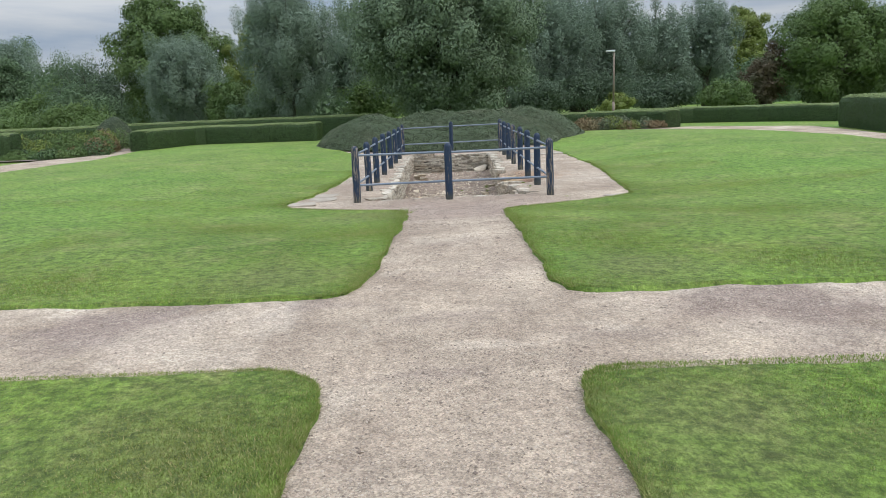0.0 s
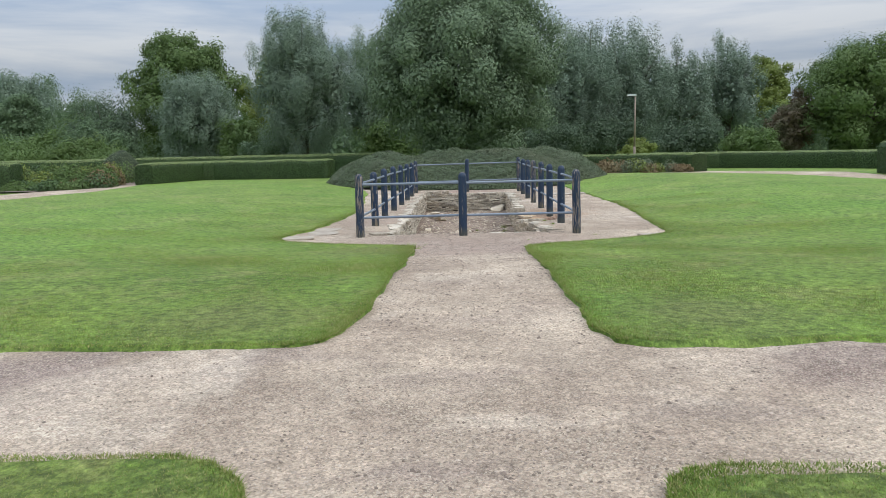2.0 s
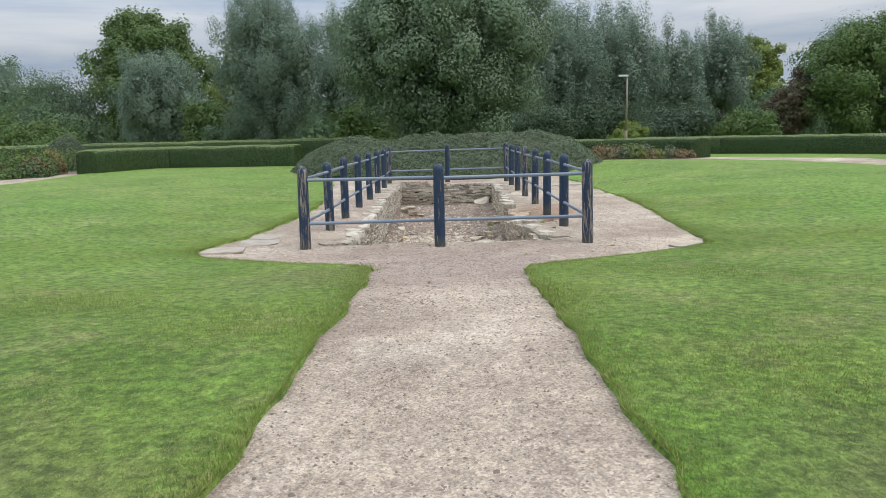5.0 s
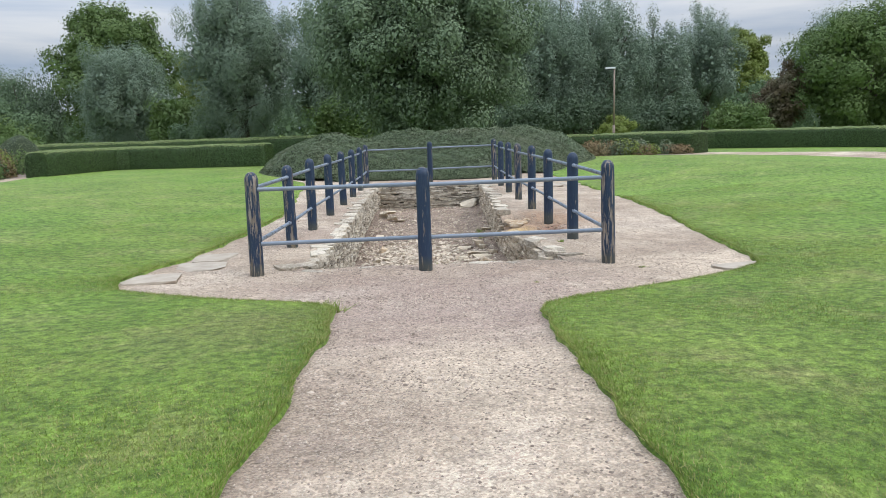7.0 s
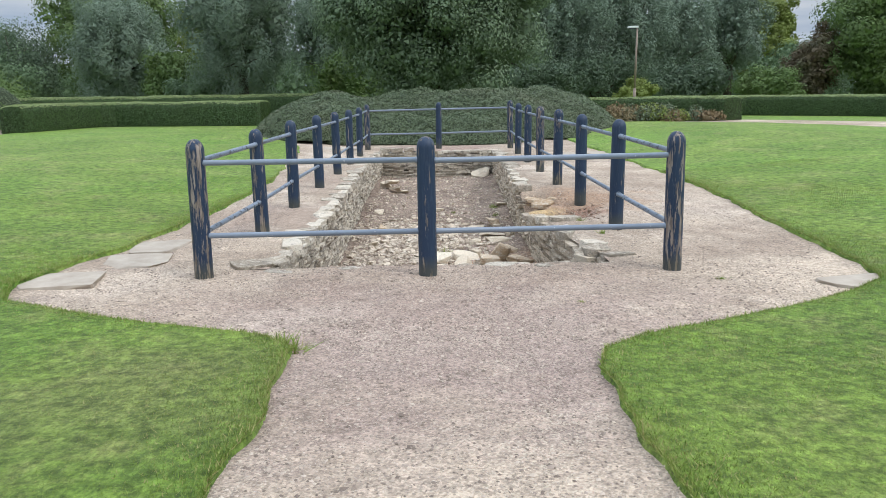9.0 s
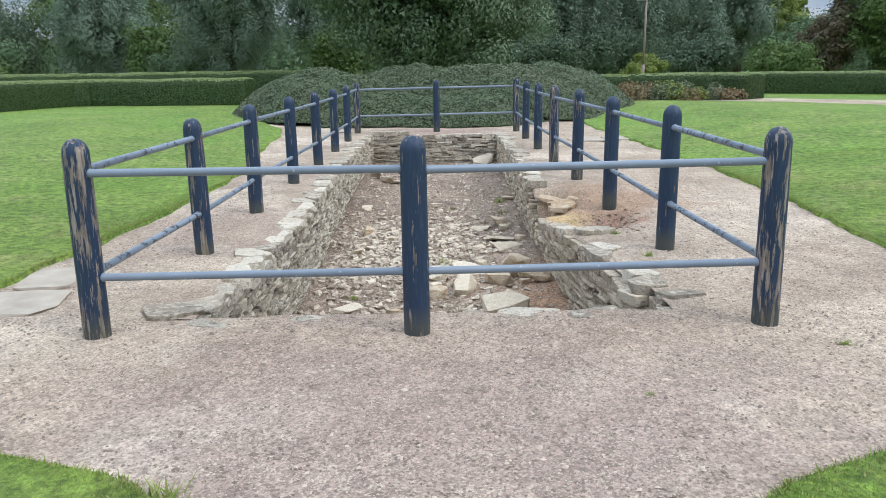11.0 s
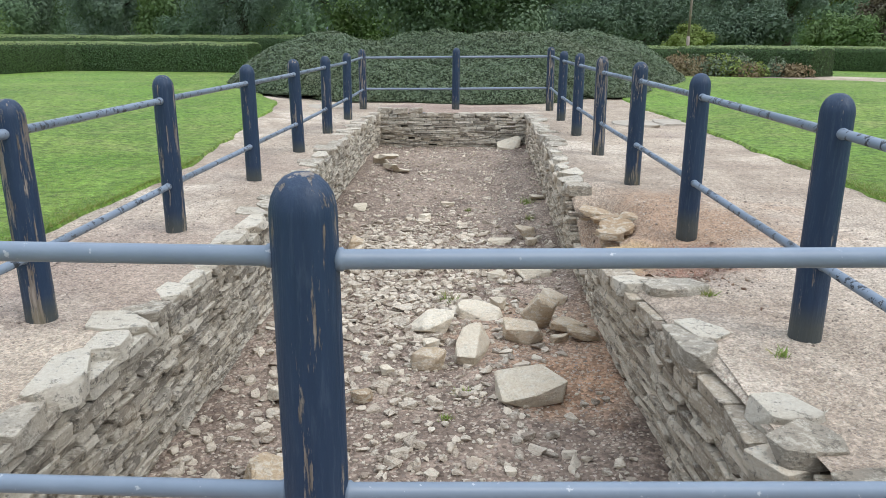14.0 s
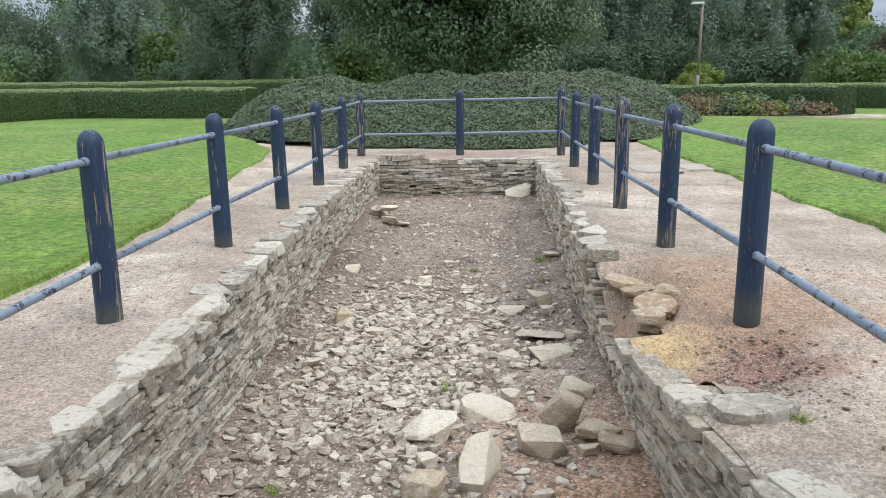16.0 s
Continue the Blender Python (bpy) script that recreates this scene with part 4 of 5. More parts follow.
def tree(name, label, x, y, height, width, base, mat, leaf, count, blobs, spin=0, group="trees beyond the hedges", form="round"):
    """A trunk with limbs and a crown of leaf clusters hung round their ends. form: round, plume (upright feathery) or heap (a bush)."""
    r = np.random.default_rng(int(abs(x * 13 + y * 7)) + 3)
    ob = thing(name, label, "tree" if name == "tree" else "bush", group, (x, y, float(ground_z(x, y)) - 0.05))
    bm = bmesh.new()
    fork = max(0.25 * height if name == "tree" else 0.1, base + 0.06 * height)
    limb(bm, (0, 0, 0), (0.05, 0, fork), 0.030 * height, 0.022 * height, 10)
    # the crown is several overlapping sub-crowns, each an uneven ellipsoid
    lobes = {"plume": 11, "heap": 5, "round": 30}[form]
    turn = r.uniform(0, math.tau) + np.arange(lobes) * 2.4
    off = width * {"plume": 0.27, "heap": 0.27, "round": 0.29}[form] * np.sqrt((np.arange(lobes) + 0.15) / lobes) * r.uniform(0.85, 1.1, lobes)
    off[0] = 0
    high = height - base
    if form == "plume":
        top = base + high * (1 - 0.34 * (off / (0.3 * width)) ** 1.5 * r.uniform(0.3, 1.0, lobes))
        low = base + high * r.uniform(0.0, 0.12, lobes)
        wide = width * r.uniform(0.23, 0.31, lobes)
    elif form == "heap":
        top = base + high * r.uniform(0.7, 1.0, lobes)
        low = np.full(lobes, base)
        wide = width * r.uniform(0.24, 0.32, lobes)
    else:
        # lobes spread evenly over an egg-shaped shell
        up = 1 - 2 * (np.arange(lobes) + 0.5) / lobes
        mid_z = base + high * (0.5 + 0.36 * up)
        half = high * r.uniform(0.15, 0.21, lobes)
        top, low = np.minimum(mid_z + half, height), np.maximum(mid_z - half, base)
        off = width * 0.33 * np.sqrt(1 - up ** 2) * np.where(up > 0, 1 - 0.42 * up, 1.0) * r.uniform(0.82, 1.12, lobes)
        wide = width * r.uniform(0.17, 0.22, lobes)
    own = r.integers(0, lobes, blobs)
    way = r.normal(0, 1, (blobs, 3))
    way /= np.linalg.norm(way, axis=1)[:, None]
    way *= (0.35 + 0.62 * r.uniform(0, 1, blobs) ** 0.6)[:, None]
    centres = np.stack([off[own] * np.cos(turn[own]) + way[:, 0] * wide[own], off[own] * np.sin(turn[own]) + way[:, 1] * wide[own],
                        (top + low)[own] / 2 + way[:, 2] * (top - low)[own] / 2], axis=1)
    size = width * {"plume": 0.055, "heap": 0.085, "round": 0.062}[form] * r.uniform(0.75, 1.3, blobs)
    tall = {"plume": 2.0, "heap": 0.9, "round": 0.9}[form]
    for k in range(0, blobs, max(1, blobs // 22)):
        c = centres[k]
        mid = (c[0] * 0.4, c[1] * 0.4, max(fork, fork + (c[2] - fork) * 0.5))
        limb(bm, (0.04, 0, fork * 0.95), mid, 0.013 * height, 0.007 * height, 6)
        limb(bm, mid, tuple(c), 0.007 * height, 0.0015 * height, 5)
    child("trunk", mesh_bm("trunk", bm, M_BARK, True), ob)
    weight = size ** 2
    which = r.choice(blobs, count, p=weight / weight.sum())
    way = r.normal(0, 1, (count, 3))
    way /= np.linalg.norm(way, axis=1)[:, None]
    rad = size[which] * (0.45 + 0.75 * r.uniform(0, 1, count) ** 0.7)
    stray = r.uniform(0, 1, count) > 0.93
    rad = np.where(stray, rad * 1.35, rad)
    p = centres[which] + way * rad[:, None] * np.array([1, 1, tall])
    p[:, 2] = np.maximum(p[:, 2], 0.08)
    out = way * 1.1 + np.stack([p[:, 0], p[:, 1], np.zeros(count)], axis=1) / width * 1.2
    leaves = leaf_tris(p, out, leaf[0], leaf[1], 0.45, 0.32)
    inner, big = (11000, 0.26) if count > 150000 else (4200, min(0.32, 0.07 * width))
    own = r.integers(0, lobes, inner)
    way = r.normal(0, 1, (inner, 3))
    way *= (0.62 * r.uniform(0, 1, inner) ** 0.4 / np.linalg.norm(way, axis=1))[:, None]
    deep = np.stack([off[own] * np.cos(turn[own]) + way[:, 0] * wide[own], off[own] * np.sin(turn[own]) + way[:, 1] * wide[own], (top + low)[own] / 2 + way[:, 2] * (top - low)[own] / 2], axis=1)
    leaves = np.concatenate([leaves, leaf_tris(deep, way, big, big * 0.75, 0.2, 0.8)])
    child("crown", mesh_fast("crown", leaves, 3, mat), ob)
    ob.rotation_euler.z = spin
    return ob


TL = {"oak": "large dark green broadleaf tree with a dense round crown", "willow": "silvery grey green willow with a feathery crown", "green": "mid green broadleaf tree in the tree belt",
      "lime": "yellow green tree in the tree belt", "red": "reddish brown leaved hawthorn among the bushes", "bush": "dense dark green bushy foliage at the foot of the trees"}
W, WL, RL = "willow", (0.21, 0.065), (0.17, 0.11)
for kind, x, y, h, w, base, mat, leaf, count, blobs, form in (
        ("oak", -0.1, 39.4, 10.4, 10.5, 0.5, M_BROAD, (0.130, 0.092), 230000, 480, "round"),
        (W, -9.3, 44.5, 9.9, 6.6, 0.2, M_WILLOW, (0.135, 0.050), 125000, 300, "plume"),
        (W, -7.0, 57, 10.2, 6.4, 0.3, M_WILLOW, WL, 40000, 150, "plume"),
        (W, -18.2, 52, 7.5, 6.4, 0.2, M_WILLOW, (0.15, 0.055), 70000, 220, "plume"),
        ("green", -24.0, 67, 12.0, 11.6, 0.6, M_GREEN, (0.26, 0.17), 62000, 300, "round"),
        ("lime", -15.0, 63, 9.6, 7.0, 0.4, M_LIME, (0.22, 0.14), 26000, 120, "round"),
        (W, -49, 82, 10.6, 12.0, 0.4, M_WILLOW, (0.26, 0.10), 36000, 160, "round"),
        ("green", -58, 100, 12.0, 16.0, 0.4, M_OAK, (0.30, 0.2), 26000, 120, "round"),
        (W, 8.2, 62, 11.9, 8.6, 0.2, M_WILLOW, WL, 52000, 190, "plume"),
        (W, 13.2, 64, 11.9, 8.8, 0.2, M_WILLOW, WL, 52000, 190, "plume"),
        (W, 17.9, 66, 10.0, 7.4, 0.2, M_WILLOW, WL, 36000, 140, "plume"),
        (W, 23.0, 69, 11.2, 7.2, 0.2, M_WILLOW, WL, 44000, 160, "plume"),
        ("lime", 29.3, 77, 10.0, 6.4, 0.4, M_LIME, (0.24, 0.15), 24000, 100, "round"),
        (W, 31.5, 64, 10.0, 9.0, 0.3, M_WILLOW, WL, 44000, 170, "plume"),
        ("green", 25.6, 51, 7.4, 9.6, 0.1, M_GREEN, RL, 60000, 220, "round"),
        ("green", 35.0, 56, 8.8, 9.0, 0.1, M_GREEN, RL, 44000, 180, "round"),
        ("red", 21.2, 52, 5.0, 4.0, 0.1, M_RED, (0.16, 0.1), 15000, 110, "heap"),
        (W, 10.9, 67, 12.8, 8.2, 0.2, M_WILLOW, WL, 44000, 170, "plume"),
        (W, 4.6, 61, 11.4, 7.4, 0.2, M_WILLOW, WL, 30000, 130, "plume"),
        (W, -2.5, 66, 10.0, 8.0, 0.2, M_WILLOW, WL, 24000, 110, "plume"),
        ("green", -28.0, 74, 7.6, 7.5, 0.1, M_GREEN, (0.2, 0.13), 22000, 110, "round"),
        (W, 41.0, 70, 10.5, 10.0, 0.2, M_WILLOW, WL, 24000, 110, "plume"),
        ("green", -41.5, 70, 7.0, 8.0, 0.2, M_OAK, (0.22, 0.14), 24000, 110, "round")):
    tree("tree", TL[kind], x, y, h, w, base, mat, leaf, int(count * (1.0 if y < 55 else 0.9)), blobs, form=form)
rb = random.Random(12)
# Bushes in the darkened willow colour stand for shaded lower willow crowns.
for x, y, h, w, mat in ((-33, 62, 5.4, 8, M_GREEN), (-28.2, 60, 7.0, 7, M_WILLOW_SHADE), (-32, 66, 7.6, 8, M_OAK), (-27.5, 56, 4.6, 7, M_OAK), (-31, 50, 3.0, 8, M_GREEN), (-24.5, 48, 3.0, 6, M_GREEN), (-36, 56, 4.4, 9, M_OAK), (-14.0, 50, 4.4, 6, M_GREEN), (-4.8, 51, 3.6, 6, M_GREEN), (1.5, 53, 3.2, 6, M_OAK),
                        (6.4, 54, 3.2, 6, M_WILLOW_SHADE), (11.3, 52.5, 1.9, 2.6, M_LIME), (15.5, 56, 3.2, 6, M_WILLOW_SHADE), (18.6, 51, 2.4, 4.5, M_GREEN), (-20.5, 58, 5.0, 8, M_OAK), (24, 60, 5.0, 8, M_OAK),
                        (10.5, 60, 5.0, 8, M_WILLOW_SHADE), (-27, 43, 2.0, 6, M_GREEN), (-20.5, 43, 1.6, 5, M_GREEN), (-11.8, 47, 2.6, 4.5, M_OAK), (30.0, 47, 3.2, 6, M_GREEN)):
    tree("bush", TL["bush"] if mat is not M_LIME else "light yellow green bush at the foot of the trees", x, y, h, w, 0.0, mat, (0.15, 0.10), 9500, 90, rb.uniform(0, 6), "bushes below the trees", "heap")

# far woods that close the view behind the trees
k = 70000
a = rng.uniform(-0.85, 0.85, k)
dist = rng.uniform(92, 112, k)
top = 6.5 + 2.2 * wave(a * 20, a * 3, 1.0, 77)
pw = np.stack([np.sin(a) * dist, np.cos(a) * dist, rng.uniform(0, 1, k) ** 0.8 * top], axis=1)
tagged(new("far_woods", mesh_fast("far_woods", leaf_tris(pw, np.tile([0.0, -1.0, 0.2], (k, 1)), 0.72, 0.52, 0.2, 0.7), 3, M_OAK)), "distant dark woodland closing off the view", "woods", kind="stuff")


def clump(name, x, y, r, h, mat, label, group, count=420, leaf=(0.10, 0.05)):
    """A leafy bedding plant on several stems."""
    g = float(ground_z(x, y)) - 0.04
    ob = thing(name, label, "plant", group, (x, y, g))
    bm = bmesh.new()
    for i in range(9):
        aa, d = rng.uniform(0, math.tau), rng.uniform(0.2, 0.9) * r
        limb(bm, (d * 0.2 * math.cos(aa), d * 0.2 * math.sin(aa), 0), (d * math.cos(aa), d * math.sin(aa), h * rng.uniform(0.6, 0.98)), 0.010, 0.004, 5)
    child("stem", mesh_bm("stem", bm, M_BARK), ob)
    aa, d = rng.uniform(0, math.tau, count), rng.uniform(0, 1, count) ** 0.5 * r
    z = h * rng.uniform(0.08, 1, count) * (1 - 0.5 * (d / r) ** 2)
    p = np.stack([d * np.cos(aa), d * np.sin(aa), z], axis=1)
    out = np.stack([np.cos(aa), np.sin(aa), np.full(count, 0.6)], axis=1)
    child("foliage", mesh_fast("foliage", leaf_quads(p, out, leaf[0], leaf[1], 0.5, 0.8), 4, mat), ob)
    return ob


BED = "plants in the bed beside the shrub mounds"
rc = random.Random(9)
for i in range(46):
    x = rc.uniform(4.4, 9.2)
    y = rc.uniform(33.0, 34.8) - 0.10 * abs(x - 7)
    mat, lab = ((M_DEAD, "withered brown bracken in the planting bed"), (M_LIME, "pale green leafy plant in the planting bed"), (M_MOUND, "grey green leafy plant in the planting bed"))[rc.choice((0, 0, 1, 2))]
    clump("bedding_plant", x, y, rc.uniform(0.3, 0.5), rc.uniform(0.4, 0.72), mat, lab, BED)
BED2 = "plants in the bed beside the gravel path"
for i in range(58):
    x = rc.uniform(-18.8, -14.1)
    y = 29.9 - (x + 18.8) * 0.05 + rc.uniform(0, 5.0)
    mat, lab = ((M_GREEN, "leafy green bedding plant beside the gravel path"), (M_DEAD, "reddish withered bedding plant beside the gravel path"), (M_LIME, "bright green bedding plant beside the gravel path"), (M_HEDGE, "dark green bedding plant beside the gravel path"))[rc.choice((0, 0, 1, 2, 3))]
    clump("bedding_plant", x, y, rc.uniform(0.4, 0.7), rc.uniform(0.55, 1.05), mat, lab, BED2, 800)
for i in range(26):
    x = rc.uniform(-17.0, -14.5)
    y = rc.uniform(27.9, 30.0) + max(0.0, x + 15.2) * 0.8
    mat, lab = ((M_GREEN, "leafy green bedding plant beside the gravel path"), (M_DEAD, "reddish withered bedding plant beside the gravel path"), (M_HEDGE, "dark green bedding plant beside the gravel path"))[rc.choice((0, 0, 1, 2))]
    clump("bedding_plant", x, y, rc.uniform(0.3, 0.5), rc.uniform(0.25, 0.45), mat, lab, BED2, 500)
mound(-16.2, 36.2, 1.1, 1.0, 1.45, 0, "rounded grey green clipped shrub in the planting bed", 600)["group"] = "round shrubs"

# ---- street lamp and house ----
lamp = thing("street_lamp", "slim brown park lamp post with a white lamp head", "street lamp", at=(10.65, 49.6, 0.17))
bm = bmesh.new()
limb(bm, (0, 0, 0), (0, 0, 1.1), 0.085, 0.075, 14)
limb(bm, (0, 0, 1.1), (0.02, 0, 4.25), 0.062, 0.045, 14)
child("pole", mesh_bm("pole", bm, M_POLE, True), lamp)
bm = bmesh.new()
box(bm, -0.50, 0.10, -0.10, 0.10, 4.24, 4.36)
bmesh.ops.bevel(bm, geom=bm.edges[:], offset=0.04, segments=2, affect="EDGES")
child("lamp_head", mesh_bm("lamp_head", bm, M_WHITE), lamp, "white lamp head")
bm = bmesh.new()
box(bm, -0.44, -0.05, -0.07, 0.07, 4.205, 4.245)
child("lens", mesh_bm("lens", bm, M_GLASS), lamp, "dark glass lens")

house = thing("house", "brick house with a steep red tiled roof beyond the trees", "house", at=(-51.6, 104, -0.9))
bm = bmesh.new()
box(bm, -4.0, 1.0, -3.0, 3.0, 0, 5.4)
child("wall", mesh_bm("wall", bm, M_BRICK), house)
hv = [(-4.3, -3.3, 5.3), (1.3, -3.3, 5.3), (1.3, 3.3, 5.3), (-4.3, 3.3, 5.3), (-4.3, 0, 7.5), (1.3, 0, 7.5)]
child("roof", mesh_from("roof", hv, [(0, 1, 5, 4), (2, 3, 4, 5), (1, 2, 5), (3, 0, 4), (3, 2, 1, 0)], M_ROOF), house, "red tiled gable roof")
bm = bmesh.new()
box(bm, -0.25, 0.25, -0.3, 0.3, 6.6, 8.0)
child("chimney", mesh_bm("chimney", bm, M_BRICK), house)
for wx in (-3.0, -1.0):
    bm = bmesh.new()
    box(bm, wx - 0.5, wx + 0.5, -3.05, -2.95, 3.2, 4.5)
    child("window", mesh_bm("window", bm, M_GLASS), house, "dark window pane")

# ---- loose things round and in the pit ----
FLAGS = "flagstones set in the gravel round the pit"
for x, y, sx, sy, tz in ((-2.42, 14.15, 0.55, 0.5, 0.1), (-2.48, 14.75, 0.5, 0.62, -0.05), (-2.75, 13.5, 0.62, 0.5, 0.2), (3.05, 13.16, 0.7, 0.36, 0.1),
                         (2.78, 23.6, 0.62, 0.75, 0.05), (3.42, 23.75, 0.62, 0.8, -0.04), (-2.3, 26.2, 0.9, 0.6, 0.0)):
    ob = thing("flagstone", "worn pale flagstone set flush in the gravel", "flagstone", FLAGS, me=FLAG_ME[int(abs(x * 7)) % 4])
    ob.matrix_basis = Matrix.LocRotScale((x, y, float(gravel_z(x, y)) - 0.010), Euler((0, 0, tz)), (sx, sy, 0.06))

COPE = "flat coping stones along the rim of the pit"
rs = random.Random(3)


def cope(x, y, sx, sy, sz, turn, lift=0.0):
    ob = thing("coping_stone", "flat weathered grey limestone on the rim of the pit", "stone", COPE, me=COPING[rs.randrange(12)])
    ob.matrix_basis = Matrix.LocRotScale((x, y, lift), Euler((rs.gauss(0, 0.012), rs.gauss(0, 0.015), turn)), (sx, sy, sz))


for inner, side in ((west_x, -1), (east_x, 1)):
    y = 14.0
    while y < 25.2:
        ln = rs.choice((rs.uniform(0.16, 0.26), rs.uniform(0.24, 0.46)))
        wd = rs.uniform(0.12, 0.20) if side > 0 and y < 17 else rs.uniform(0.15, 0.29)
        if side < 0 or not (16.35 < y + ln / 2 < 18.62 or y < 14.4 or y < 17 and rs.random() < 0.4):
            cope(float(inner(y + ln / 2)) + side * (wd / 2 - rs.uniform(0.0, 0.03)), y + ln / 2, wd * rs.uniform(0.9, 1.25), ln * 1.2, rs.uniform(0.075, 0.11), rs.gauss(0, 0.06), rs.uniform(-0.042, -0.022))
        y += ln
for x, y, sx, sy, turn in ((1.56, 14.15, 0.32, 0.20, 0.1), (1.43, 14.42, 0.28, 0.22, 0.3), (1.44, 14.62, 0.30, 0.24, -0.2), (-1.42, 13.98, 0.40, 0.28, 0.3), (1.42, 15.98, 0.36, 0.24, 0.1), (1.38, 15.35, 0.22, 0.26, 0.2)):
    cope(x, y, sx, sy, 0.09, turn, -0.020)
x = -1.3
while x < 1.40:
    ln = rs.choice((rs.uniform(0.14, 0.24), rs.uniform(0.22, 0.40)))
    if rs.random() < 0.68:
        cope(x + ln / 2, 13.85 + 0.045 * x + rs.gauss(0, 0.02), ln * 1.05, rs.uniform(0.12, 0.24), rs.uniform(0.07, 0.10), rs.gauss(0, 0.3), rs.uniform(-0.046, -0.034))
    x += ln
x = -1.3
while x < 1.2:
    ln = rs.uniform(0.24, 0.42)
    cope(x + ln / 2, 25.30 + rs.gauss(0, 0.02), ln * 1.03, 0.26, 0.06 if x > -0.55 else 0.10, rs.gauss(0, 0.06), -0.028 if x > -0.55 else 0.025)
    x += ln

BIG = "large loose stones on the pit floor"


def loose(x, y, sx, sy, sz, turn, tilt=(0, 0), lift=0.0, grey=False):
    me = rs.choice(GREY_SLABS if grey else SLABS)
    ob = thing("loose_stone", "brown stained limestone block lying on the pit floor" if grey else "pale cream limestone slab lying on the pit floor", "stone", BIG, me=me)
    ob.matrix_basis = Matrix.LocRotScale((x, y, float(floor_z(x, y)) + sz * 0.40 + lift), Euler((tilt[0], tilt[1], turn)), (sx, sy, sz))


for row in ((0.70, 16.20, 0.50, 0.40, 0.12, 0.2, (0.12, -0.14)), (0.35, 16.78, 0.24, 0.52, 0.13, -0.28, (0.16, 0.05)), (0.05, 17.22, 0.42, 0.28, 0.12, 0.45, (0.12, -0.15)),
            (0.06, 16.58, 0.25, 0.20, 0.13, 0.2, (0, 0.1), 0, True), (0.07, 16.88, 0.13, 0.12, 0.07, 0.4), (0.40, 17.55, 0.42, 0.26, 0.10, -0.15, (0.05, 0.08)),
            (0.70, 17.05, 0.33, 0.26, 0.13, 0.1, (0.05, 0.06), 0, True), (0.84, 17.38, 0.28, 0.24, 0.27, 0.7, (0.5, 0.2), 0, True), (1.03, 17.22, 0.30, 0.15, 0.07, 0.1, (0, 0.1), 0.02, True),
            (0.95, 17.05, 0.15, 0.13, 0.06, 0.8, (0, 0), 0, True), (1.12, 17.03, 0.28, 0.16, 0.06, -0.2, (0, 0.1), 0.02, True), (1.00, 17.85, 0.25, 0.22, 0.09, 0.5, (0.1, 0.2), 0, True),
            (0.56, 17.75, 0.14, 0.16, 0.09, 0.5), (0.87, 18.52, 0.40, 0.26, 0.08, 0.35, (0.05, 0.05)), (0.82, 18.88, 0.44, 0.24, 0.07, -0.1, (0.05, 0.1)), (0.56, 18.42, 0.20, 0.20, 0.07, 0.5),
            (1.10, 18.85, 0.16, 0.14, 0.07, 0.3), (0.63, 19.66, 0.29, 0.16, 0.06, 0.0), (0.90, 19.82, 0.32, 0.22, 0.13, 0.4, (0.1, 0.1), 0, True), (0.95, 19.55, 0.14, 0.12, 0.08, 0.2),
            (1.15, 21.3, 0.22, 0.16, 0.06, 0.3), (0.98, 25.0, 0.50, 0.34, 0.11, 0.3, (0.2, -0.25), 0.03), (-0.72, 16.12, 0.30, 0.26, 0.10, 0.5, (0.1, 0)), (-0.30, 16.14, 0.14, 0.14, 0.07, 0.1, (0, 0), 0, True),
            (-0.18, 16.46, 0.12, 0.10, 0.05, 0.1), (-0.60, 15.25, 0.30, 0.24, 0.12, 0.7, (0.1, 0), 0, True), (-0.30, 15.05, 0.2, 0.2, 0.09, 0.3), (-0.92, 23.4, 0.34, 0.30, 0.10, 0.3, (0.1, 0.1), 0.1), (-0.85, 23.1, 0.12, 0.42, 0.08, 0.7, (0, 0.1), 0.05),
            (-1.05, 23.6, 0.30, 0.30, 0.12, -0.3, (0.1, 0.1)), (-0.70, 23.1, 0.12, 0.40, 0.07, 0.9), (-0.98, 20.8, 0.19, 0.15, 0.08, 0.2), (-0.82, 19.3, 0.20, 0.17, 0.12, 0.8, (0.2, 0.1), 0, True),
            (-0.2, 20.5, 0.18, 0.13, 0.06, 0.1), (0.05, 21.2, 0.2, 0.14, 0.06, 0.3), (-0.85, 18.2, 0.16, 0.13, 0.08, 0.4), (-0.45, 18.9, 0.15, 0.12, 0.06, 0.9)):
    loose(*row)
# beds of stone left standing in the broken wall, stepping back into the bank
rw = random.Random(31)
for level in range(6):
    z = -0.08 - 0.085 * level
    back = 0.30 - 0.035 * level
    y = 17.30 + 0.02 * level
    while y < 18.62:
        ln = rw.uniform(0.16, 0.36)
        bend = back * max(0.0, 1 - abs((y + ln / 2 - 17.98) / 0.68) ** 2.2)
        x = float(east_x(y + ln / 2, z)) + 0.17 + bend * rw.uniform(0.5, 1.05)
        if rw.random() < 0.7:
            ob = thing("broken_stone", "ochre stained limestone slab breaking out of the wall", "stone", "stones of the collapsed wall", me=BROKEN[rw.randrange(8)])
            ob.matrix_basis = Matrix.LocRotScale((x, y + ln / 2, z), Euler((rw.gauss(0, 0.09), rw.gauss(0.05, 0.08), rw.gauss(0, 0.5))), (rw.uniform(0.18, 0.36), ln * 1.1, rw.uniform(0.04, 0.065)))
        y += ln * 0.9

